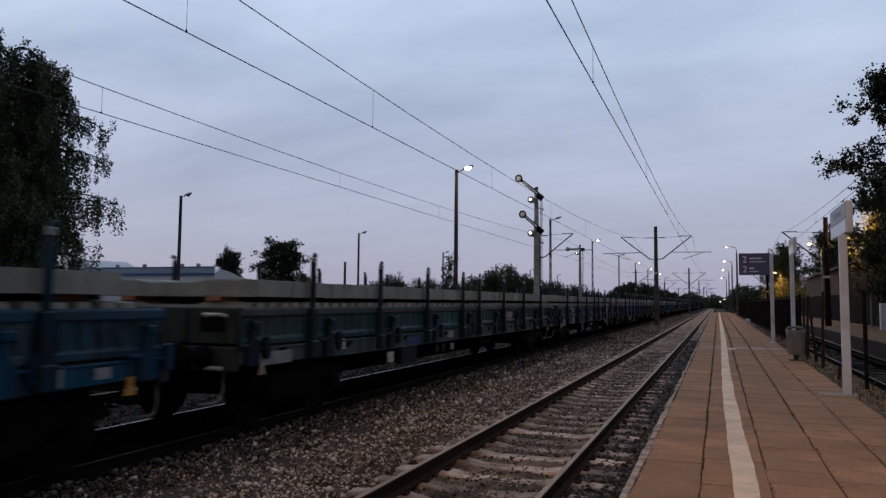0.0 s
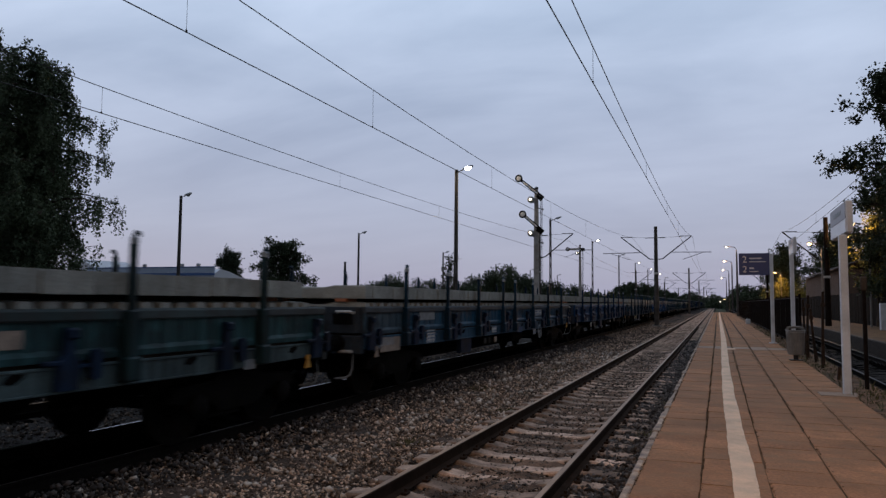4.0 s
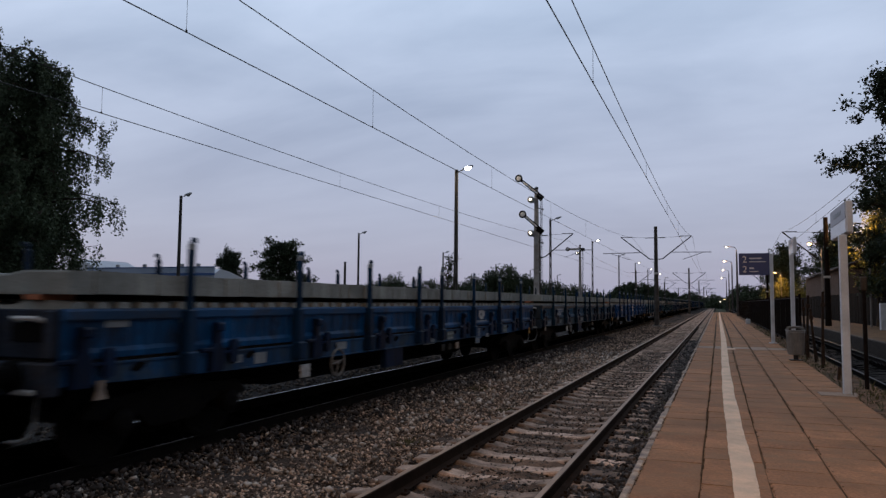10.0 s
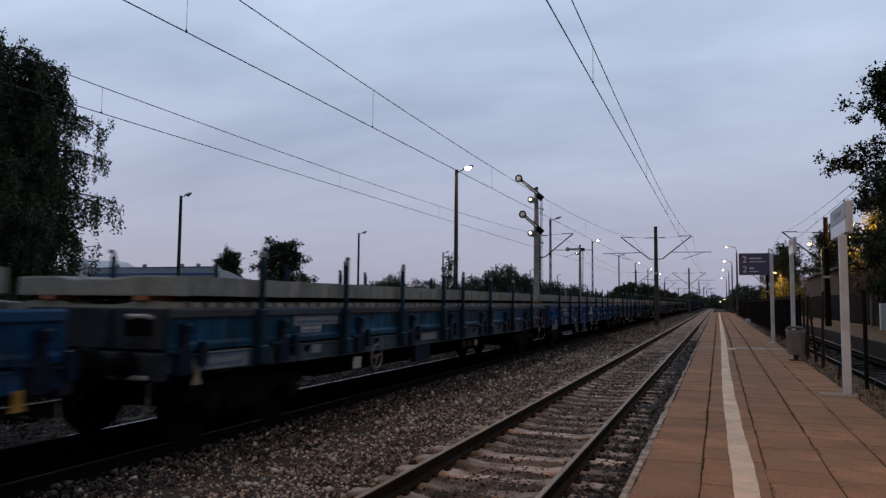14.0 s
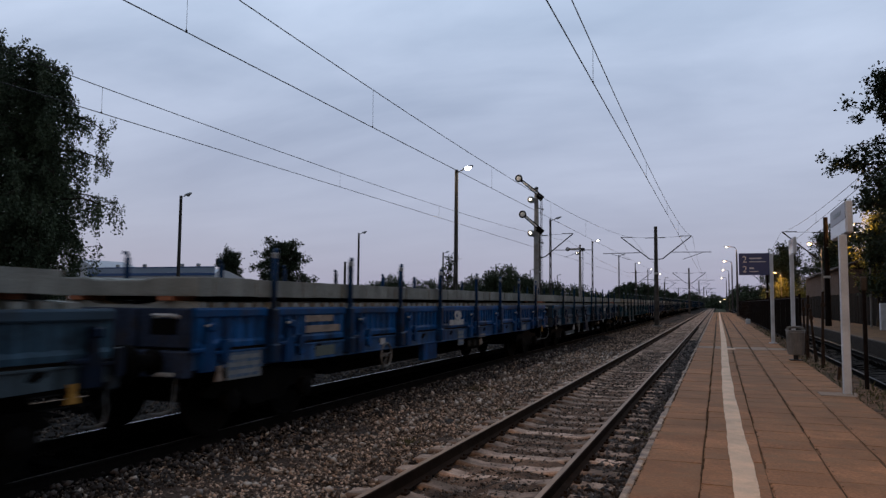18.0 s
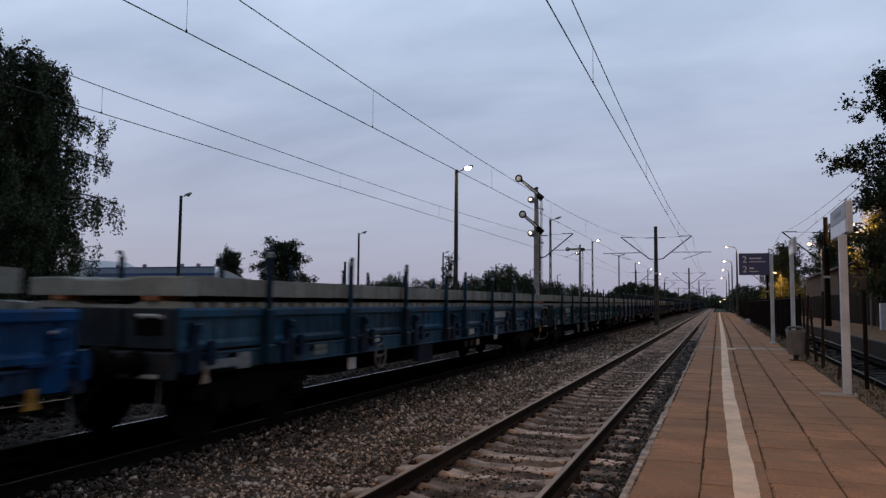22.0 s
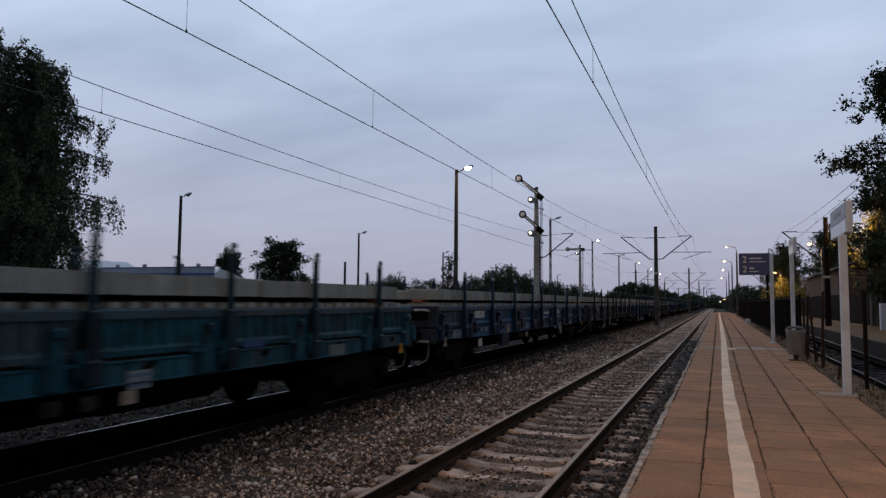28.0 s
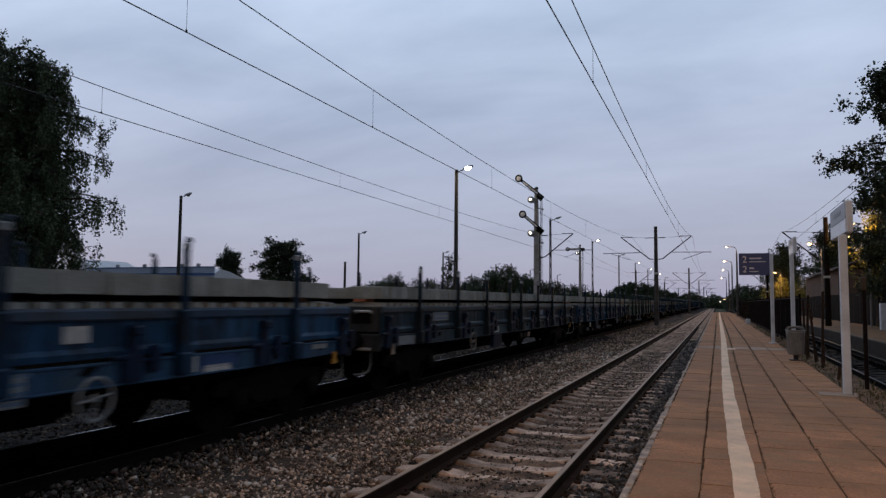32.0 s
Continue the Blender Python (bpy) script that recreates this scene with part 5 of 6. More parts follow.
def yard_lamp(x, y, height, lit, side=1, glow="glow_white"):
    root = thing("yard_lamp", ("lit" if lit else "unlit") + " lamp on a tall slotted concrete pole", "lamp post", "yard lamps", pose(x, y, 0))
    part("pole", slotted_pole(B(), height), M["pole_concrete"], root, "slotted concrete pole, darkened as a silhouette")
    arm = part("arm", tube(B(), [(0, 0, height - 0.25), (side * 0.25, -0.05, height - 0.1), (side * 0.45, -0.08, height - 0.04)], [0.03] * 3), M["dark_steel"], root)
    head = B()
    sweep(head, [(-0.12, -0.02), (-0.08, -0.08), (0.08, -0.08), (0.12, -0.02), (0.07, 0.06), (-0.07, 0.06)],
          [lambda u, v, k=k, a=a: Vector((side * (0.42 + a), -0.08 + u * k, height + 0.02 + v * k + a * 0.22)) for a, k in ((0, 0.6), (0.2, 1.0), (0.5, 1.1), (0.62, 0.5))])
    head = part("luminaire", head, M["steel"], root, "grey street-lamp housing")
    lens = lathe(B(), [(0.03, -0.17), (0.15, -0.12), (0.20, 0.0), (0.15, 0.05)] if glow == "glow_white" else [(0.03, -0.12), (0.10, -0.09), (0.14, 0.0), (0.10, 0.04)], 12, pose(side * 0.72, -0.10, height + 0.06))
    part("lens", lens, M[glow if lit else "lens_dull"], head, smooth=True)
    return root


for i, (y, lit) in enumerate(((38.4, 1), (64.2, 0), (88.9, 1), (116.0, 0), (140.6, 1), (167.0, 1), (195.0, 1), (223.0, 0))):
    yard_lamp(-14.05 - 0.0075 * min(y - 38.4, 80.0), y, 9.45, lit, glow="glow_white" if i == 0 else "glow_far")
for x, y in ((-37.3, 42.0), (-38.1, 71.8), (-40.2, 104.0), (-42.3, 139.5), (-41.7, 165.8), (-42.0, 198.0)):
    yard_lamp(x, y, 9.5, 0)
post = thing("bare_post", "bare dark concrete post beyond the yard", "post", m=pose(-36.6, 66.0, -0.4))
part("shaft", mast_profile(B(), 6.2, 0.26, 0.20, 0.0), M["pole_concrete"], post)
part("cap", box(B(), 0, 0, 6.22, 0.24, 0.24, 0.06, 0.01), M["dark_steel"], post)
lamp_light(-12.75, 37.9, 8.85, 190, WARM_WHITE)


def platform_lamp(x, y, height=8.0):
    base = PLATFORM_TOP if y < 126 else -0.5
    height += PLATFORM_TOP - base
    root = thing("platform_lamp", "lit street lamp with a curved arm on a concrete pole", "lamp post", "platform lamps", pose(x, y, base))
    part("pole", mast_profile(B(), height - 0.7, 0.26, 0.17, 0.0), M["pole_concrete"], root)
    part("arm", tube(B(), [(0, 0, height - 0.8), (-0.03, 0, height - 0.35), (-0.22, 0, height - 0.08), (-0.75, 0, height)], [0.045, 0.045, 0.04, 0.035], 8), M["dark_steel"], root)
    head = B()
    sweep(head, [(-0.12, -0.02), (-0.09, -0.06), (0.09, -0.06), (0.12, -0.02), (0.07, 0.07), (-0.07, 0.07)],
          [lambda u, v, k=k, a=a: Vector((-0.7 - a, u * k, height + v * k)) for a, k in ((0, 0.6), (0.2, 1.0), (0.55, 1.0), (0.68, 0.5))])
    head = part("luminaire", head, M["steel"], root)
    part("lens", lathe(B(), [(0.03, -0.11), (0.09, -0.08), (0.115, 0.0), (0.09, 0.03)], 12, pose(-1.08, 0, height - 0.02)), M["glow_white"], head, smooth=True)
    if y < 0:
        # road optics throw the light along the platform and little across the tracks
        data = bpy.data.lights.new("lamp_light", "SPOT")
        data.energy, data.color, data.shadow_soft_size, data.spot_size, data.spot_blend = 1560, (1.0, 0.53, 0.20), 0.2, radians(86), 1.0
        spot = Vector((x - 1.08, y, base + height - 0.35))
        new("lamp_light", data).matrix_basis = look(spot, spot + Vector((1.93, 14.5, -7.6)))
    else:
        lamp_light(x - 1.08, y, base + height - 0.35, 400, SODIUM, 0.2)


for y in (-4.5, -30.0, 88.0, 117.0, 149.0, 191.0):
    platform_lamp(2.15, y)


# ---------------------------------------------------------------- semaphores
def semaphore(x, y, height, arms, label):
    root = thing("semaphore_signal", label, "railway signal", "semaphore signals", pose(x, y, 0))
    bm = B()
    o = [(-1, -1), (1, -1), (1, 1), (-1, 1)]
    sweep(bm, o, [lambda u, v, z=z, r=r: Vector((u * r, v * r, z)) for z, r in ((-0.5, 0.145), (height * 0.62, 0.125), (height, 0.085))])
    part("post", bm, M["signal_grey"], root, "weathered pale grey signal post")
    part("finial", lathe(B(), [(0.10, height), (0.13, height + 0.04), (0.04, height + 0.12)], 10), M["dark_steel"], root)
    ladder = B()
    for dx in (0.0, 0.26):
        rod(ladder, (0.28, -0.1 + dx, 0.0), (0.24, -0.1 + dx, height - 0.5), 0.014, seg=5)
    z = 0.4
    while z < height - 0.6:
        rod(ladder, (0.27, -0.1, z), (0.27, 0.16, z), 0.010, seg=4)
        z += 0.32
    part("ladder", ladder, M["dark_steel"], root)
    for z, angle, k in arms:
        turn = pose(0, 0, 0, 0, angle, 0)
        at = lambda px, pz: Vector((0, -0.16, z)) + turn.to_3x3() @ Vector((px, 0, pz))
        bm = B()
        for px0, px1, w0, w1 in ((-1.12 * k, 0.32, 0.080, 0.105),):
            vs = [(px0, -w0), (px1, -w1), (px1, w1), (px0, w0)]
            front = [bm.verts.new(at(a, b) + Vector((0, -0.02, 0))) for a, b in vs]
            back = [bm.verts.new(at(a, b) + Vector((0, 0.02, 0))) for a, b in vs]
            bm.faces.new(front); bm.faces.new(back[::-1])
            for i in range(4):
                bm.faces.new((front[i], back[i], back[(i + 1) % 4], front[(i + 1) % 4]))
        c = at(-1.28 * k, 0)
        lathe(bm, [(0.215, -0.02), (0.215, 0.02)], 20, Matrix.Translation(c) @ pose(0, 0, 0, 90, 0, 0))
        arm = part("signal_arm", bm, M["frame_black"], root, "semaphore arm with black border and round end")
        part("arm_disc", lathe(B(), [(0.13, 0.0), (0.13, 0.012)], 20, Matrix.Translation(c + Vector((0, -0.022, 0))) @ pose(0, 0, 0, 90, 0, 0)), M["enamel"], arm)
        bm = B()
        mid = at(-0.42 * k, 0) + Vector((0, -0.028, 0))
        box(bm, mid.x, mid.y, mid.z, 1.10 * k, 0.012, 0.075, 0.0, turn.to_3x3())
        part("arm_stripe", bm, M["enamel"], arm)
        p = at(0.34, -0.03)
        part("spectacle", box(B(), p.x, p.y + 0.02, p.z - 0.04, 0.40, 0.05, 0.32, 0.02, turn.to_3x3()), M["frame_black"], arm)
        lamp = part("signal_lamp", lathe(B(), [(0.10, -0.16), (0.19, -0.12), (0.19, 0.10), (0.12, 0.15)], 14, Matrix.Translation((-0.28, -0.12, z - 0.42)) @ pose(0, 0, 0, 90, 0, 0)), M["steel"], root)
        part("lamp_glass", lathe(B(), [(0.06, 0.0), (0.065, 0.03), (0.03, 0.05)], 14, Matrix.Translation((-0.28, -0.27, z - 0.42)) @ pose(0, 0, 0, 90, 0, 0)), M["glow_signal"], lamp, smooth=True)
        part("lamp_bracket", rod(B(), (-0.34, -0.1, z - 0.56), (-0.05, -0.05, z - 0.6), 0.03), M["dark_steel"], root)
        part("counterweight", tube(B(), [(0.1, -0.1, z - 0.9), (0.32, -0.1, z - 0.95), (0.42, -0.1, z - 1.0)], [0.025, 0.03, 0.06]), M["dark_steel"], root)
    part("pull_wire", rod(B(), (0.40, -0.14, 1.0), (0.38, -0.14, height - 0.6), 0.008, seg=4), M["dark_steel"], root)
    part("winch", box(B(), 0.15, -0.2, 1.1, 0.4, 0.25, 0.5, 0.03), M["dark_steel"], root)
    return root


semaphore(-9.4, 38.8, 8.15, ((7.95, 40, 1.0), (6.06, 41, 0.78)), "semaphore with two raised arms on a grey post")
semaphore(-13.4, 74.6, 7.75, ((7.4, 0, 1.0),), "semaphore with one level arm on a grey post")


# ---------------------------------------------------------------- platform things
def glyph(text, size, m, mat, parent, name):
    cu = bpy.data.curves.new(name, "FONT")
    cu.body, cu.size, cu.extrude, cu.align_x, cu.align_y = text, size, 0.003, "LEFT", "CENTER"
    tmp = bpy.data.objects.new(name, cu)
    scene.collection.objects.link(tmp)
    me = bpy.data.meshes.new_from_object(tmp.evaluated_get(bpy.context.evaluated_depsgraph_get()))
    bpy.data.objects.remove(tmp)
    me.transform(m)
    me.materials.clear(); me.materials.append(mat)
    return part(name, me, None, parent)


def build_number_sign():
    root = thing("platform_sign", "navy platform sign with white numerals on a pale post", "sign", m=pose(1.85, 28.3, PLATFORM_TOP))
    part("post", box(B(), 0.0, 0, 1.62, 0.12, 0.12, 3.24, 0.012), M["post_white"], root, "pale painted square post")
    part("foot_plate", box(B(), 0, 0, 0.01, 0.26, 0.26, 0.02, 0.004), M["post_white"], root)
    board = part("board", box(B(), -0.58, -0.03, 2.86, 1.03, 0.05, 0.80, 0.015), M["sign_blue"], root, "navy enamel board")
    face = lambda x, z: pose(x, -0.058, z, 90, 0, 0)
    for z in (3.02, 2.66):
        glyph("2", 0.34, face(-0.98, z), M["sign_white"], board, "numeral")
        for k, (dz, wide) in enumerate(((0.05, 0.42 if z > 2.8 else 0.16), (-0.07, 0.55 if z > 2.8 else 0.30))):
            part("text_bar", box(B(), -0.74 + wide / 2, -0.058, z + dz, wide, 0.004, 0.055 - 0.02 * k), M["post_white"], board)


def build_name_sign(x, y, top, length, turn):
    """A station name board along the platform; the name is left as plain bars."""
    root = thing("station_sign", "grey and white station board on a pale square post", "sign", "station boards", pose(x, y, PLATFORM_TOP, 0, 0, turn))
    part("post", box(B(), 0, 0, (top - 0.55) / 2, 0.115, 0.115, top - 0.55, 0.012), M["post_white"], root, "pale painted square post")
    part("foot_plate", box(B(), 0, 0, 0.008, 0.28, 0.28, 0.016, 0.006), M["pale_slab"], root)
    part("base_slab", box(B(), -0.15, -0.12, -0.008, 0.52, 0.46, 0.05, 0.012), M["pale_slab"], root, "pale concrete base slab")
    bx, by = 0.10, length / 2 - 0.05
    board = part("board", box(B(), bx, by, top - 0.26, 0.10, length, 0.52, 0.02), M["post_white"], root, "white sign box")
    part("upper_face", box(B(), bx - 0.053, by, top - 0.155, 0.008, length - 0.05, 0.27), M["sign_grey"], board)
    part("lower_face", box(B(), bx - 0.053, by, top - 0.405, 0.008, length - 0.05, 0.20), M["sign_white"], board)
    part("text_bar", box(B(), bx - 0.059, by, top - 0.15, 0.004, length * 0.45, 0.07), M["grey_mark"], board)


def build_bin():
    root = thing("litter_bin", "grey plastic litter bin with hooped lid on a short stand", "litter bin", m=pose(1.82, 20.0, PLATFORM_TOP))
    bm = B()
    o = [(0.200 * math.cos(a) * (1 if abs(math.cos(a)) < 0.9 else 0.97), 0.165 * math.sin(a)) for a in [i * 2 * math.pi / 20 for i in range(20)]]
    sweep(bm, o, [lambda u, v, z=z, k=k: Vector((u * k, v * k, z)) for z, k in ((0.14, 0.88), (0.17, 0.95), (0.60, 1.08), (0.66, 1.12), (0.70, 1.16), (0.72, 1.10))])
    body = part("body", bm, M["bin"], root, "ribbed grey tub")
    for u, v in o:
        part("rib", rod(B(), (u * 0.97, v * 0.97, 0.2), (u * 1.08, v * 1.08, 0.6), 0.008, seg=4), M["bin"], body)
    lid = B()
    ring(lid, (0, 0, 0.0), (0, 0, 1), 0.205, 0.026, 20, 6)
    for v in lid.verts:
        v.co = Vector((v.co.x, v.co.y * 0.78, 0.74 + v.co.z + 0.10 * max(0.0, v.co.y / 0.25)))
    part("lid_rim", lid, M["bin"], root)
    part("lid_hoop", tube(B(), [(-0.205, 0.0, 0.74), (-0.17, 0.0, 0.82), (0.0, 0.0, 0.84), (0.17, 0.0, 0.82), (0.205, 0.0, 0.74)], [0.03] * 5), M["bin"], root)
    part("liner", box(B(), 0, 0, 0.712, 0.32, 0.26, 0.02), M["frame_black"], root)
    part("stand", rod(B(), (0, 0, 0.0), (0, 0, 0.16), 0.06, seg=10), M["dark_steel"], root)
    part("base_plate", box(B(), 0, 0, 0.012, 0.30, 0.26, 0.024, 0.006), M["dark_steel"], root)


def build_railing():
    """A rusty bar fence along the rear edge: close to the camera only its bare posts are left."""
    root = thing("bar_fence", "rusty steel bar fence along the platform's rear edge", "fence")
    x, low, high, y0, y1 = 2.40, PLATFORM_TOP + 0.12, PLATFORM_TOP + 1.62, 24.8, 98.0
    for i in range(32):
        y = y0 + 2.32 * i
        post = part("fence_post", box(B(), x, y, PLATFORM_TOP + 0.86, 0.07, 0.07, 1.74, 0.008), M["rust"], root)
        if i < 12:
            part("brace", rod(B(), (x, y + 0.03, high - 0.5), (x + 0.12, y + 0.55, PLATFORM_TOP), 0.018, seg=6), M["rust"], post)
    for z in (low, high):
        part("rail_bar", box(B(), x, (y0 + y1) / 2, z, 0.035, y1 - y0, 0.045), M["rust"], root)
    bar = mesh_from(rod(B(), (0, 0, low), (0, 0, high + 0.06), 0.011, seg=5), "bar", M["rust"])
    count = int((y1 - y0) / 0.14)
    for i in range(280):
        o = part("bar", bar, None, root)
        o.location = (x, y0 + 0.14 * i, 0)
    far = B()
    for i in range(280, count):
        box(far, x, y0 + 0.14 * i, (low + high) / 2, 0.022, 0.022, high - low)
    tagged(part("distant_bars", far, M["rust"], root), kind="stuff")
    for px, y, tall, lean in ((2.18, 18.1, 1.75, 1.5), (2.24, 19.8, 1.35, -4.0), (2.15, 20.8, 1.70, 2.0), (2.30, 22.6, 1.60, -1.0), (2.12, 15.4, 0.28, 5.0)):
        p = thing("bare_post", "bare rusty leaning fence post", "post", "bare fence posts", pose(px, y, PLATFORM_TOP, lean * 0.6, lean, 0))
        part("shaft", box(B(), 0, 0, tall / 2 - 0.05, 0.055, 0.055, tall, 0.008), M["old_rust"], p)
        if tall > 1:
            part("strut", rod(B(), (0, 0.02, tall * 0.62), (0.1, 0.5, -0.02), 0.018, seg=6), M["old_rust"], p)
            part("bracket", box(B(), 0, -0.03, tall * 0.8, 0.09, 0.02, 0.10, 0.005), M["old_rust"], p)


build_number_sign()
build_name_sign(1.87, 12.75, 3.06, 1.62, 0)
build_name_sign(2.17, 24.4, 3.5, 1.45, 0)
build_bin()
build_railing()
pole = thing("railing_lamp", "thin dark pole with a small box at its top", "post", m=pose(2.3, 13.7, PLATFORM_TOP))
part("pole", rod(B(), (0, 0, 0), (0, 0, 1.65), 0.035, seg=8), M["rust"], pole)
part("top_box", box(B(), 0, 0, 1.76, 0.10, 0.09, 0.24, 0.02), M["bark"], pole)
stub = thing("white_marker", "small white concrete marker block on the platform", "marker", m=pose(2.0, 55.0, PLATFORM_TOP))
part("block", box(B(), 0, 0, 0.18, 0.30, 0.24, 0.36, 0.04), M["post_white"], stub)


# ---------------------------------------------------------------- trees and distance
def leaves(name, spots, spread, count, size, seed, mat, parent, droop=0.0, label=""):
    """Many small leaf blades round given spots."""
    rng = np.random.default_rng(seed)
    spots = np.array(spots)
    c = spots[rng.integers(0, len(spots), count)] + rng.normal(0, 1, (count, 3)) * spread
    if droop:
        c[:, 2] -= rng.exponential(droop, count)
    d = rng.normal(0, 1, (count, 3)); d[:, 2] -= 0.8 if droop else 0.0
    d /= np.linalg.norm(d, axis=1)[:, None]
    e = np.cross(d, rng.normal(0, 1, (count, 3))); e /= np.linalg.norm(e, axis=1)[:, None]
    s = size * rng.uniform(0.6, 1.3, count)[:, None]
    v = np.stack([c, c + d * s * 0.5 + e * s * 0.34, c + d * s, c + d * s * 0.5 - e * s * 0.34], 1).reshape(-1, 3)
    f = np.arange(count * 4).reshape(-1, 4)
    return part(name, sheets(name, v, f, mat), None, parent, label)


swaying = []


def tree(x, y, height, spread, seed, count, size, label, name="tree", low=0.25, strands=0, mat="leaf_dark", bark="bark", limbs=22, base=-0.4, lump=0.5, outline=(0.55, 0.95, 1.0, 0.8, 0.5, 0.12), sway=0.0):
    """A tree with a tapered trunk, limbs, twigs and a crown of leaves in clumps; strands: hanging twigs a limb point."""
    rng = random.Random(seed)
    root = thing(name, label, "tree", m=pose(x, y, base))
    top = height - base
    trunk = [Vector((0.25 * math.sin(i * 1.3 + seed) * i / 8, 0.2 * math.cos(i * 1.7 + seed) * i / 8, top * 0.97 * i / 8)) for i in range(9)]
    r = 0.014 * top + 0.05
    part("trunk", tube(B(), trunk, [r * (1.25 if i == 0 else 1 - 0.11 * i) for i in range(9)], 9), M[bark], root, smooth=True)
    bm, spots = B(), []
    for k in range(limbs):
        h = low + (0.98 - low) * (k + rng.random()) / limbs
        start = trunk[min(7, int(h * 8))].lerp(trunk[min(8, int(h * 8) + 1)], h * 8 % 1)
        a = k * 2.4 + rng.uniform(-0.5, 0.5)
        u = (h - low) / (1 - low) * (len(outline) - 1)
        q = min(int(u), len(outline) - 2)
        out = spread * (outline[q] + (outline[q + 1] - outline[q]) * (u - q)) * rng.uniform(0.55, 1.12)
        rise = top * 0.09 * rng.uniform(0.4, 1.3)
        pts = [start]
        for i in range(1, 6):
            w = i / 5
            z = start.z + rise * (w * 2 - w * w * (2.0 if strands else 1.0))
            pts.append(Vector((start.x + math.cos(a) * out * w + rng.uniform(-.12, .12), start.y + math.sin(a) * out * w + rng.uniform(-.12, .12), z)))
        tube(bm, pts, [r * 0.30 * (1 - 0.17 * i) for i in range(6)], 5)
        for i in range(1, 6):
            for _ in range(strands or 3):
                f = pts[i - 1].lerp(pts[i], rng.random())
                p = f + Vector((rng.gauss(0, lump), rng.gauss(0, lump), rng.gauss(0, lump * 0.6)))
                if rng.random() < 0.4:
                    tube(bm, [f, p], [0.018, 0.006], 4)
                if strands:
                    drop = rng.uniform(0.3, 1.5)
                    lean = Vector((rng.gauss(0, .12), rng.gauss(0, .12), 0))
                    for d in range(int(drop / 0.11)):
                        spots.append((p + lean * (d * 0.11) - Vector((0, 0, d * 0.11)))[:])
                else:
                    spots.append(p[:])
    tagged(part("branchwork", bm, M["bark"], root), kind="stuff")
    leaves("crown", spots, 0.075 if strands else lump * 0.42, count, size, seed, M[mat], root, 0.02 if strands else 0.0)
    if sway:
        swaying.append((root.children[1], sway, seed))
        swaying.append((root.children[2], sway, seed))
    return root


def bush_row(name, label, spots, count, size, seed, mat="leaf_far"):
    """A row of shrubs and low trees far off: leaf clumps round crowns given as (x, y, radius, height)."""
    rng = random.Random(seed)
    pts = []
    for x, y, r, h in spots:
        for _ in range(int(60 + h * r * 8)):
            a, u = rng.uniform(0, 6.283), rng.random() ** 0.5
            z = h * (rng.random() ** 0.6) * (1 - u * u) ** 0.5 + rng.gauss(0, 0.12)
            pts.append((x + r * u * math.cos(a), y + r * u * math.sin(a), z - 0.4))
    root = thing(name, label, "bushes", kind="stuff")
    leaves("foliage", pts, 0.28, count, size, seed, M[mat], root)
    return root


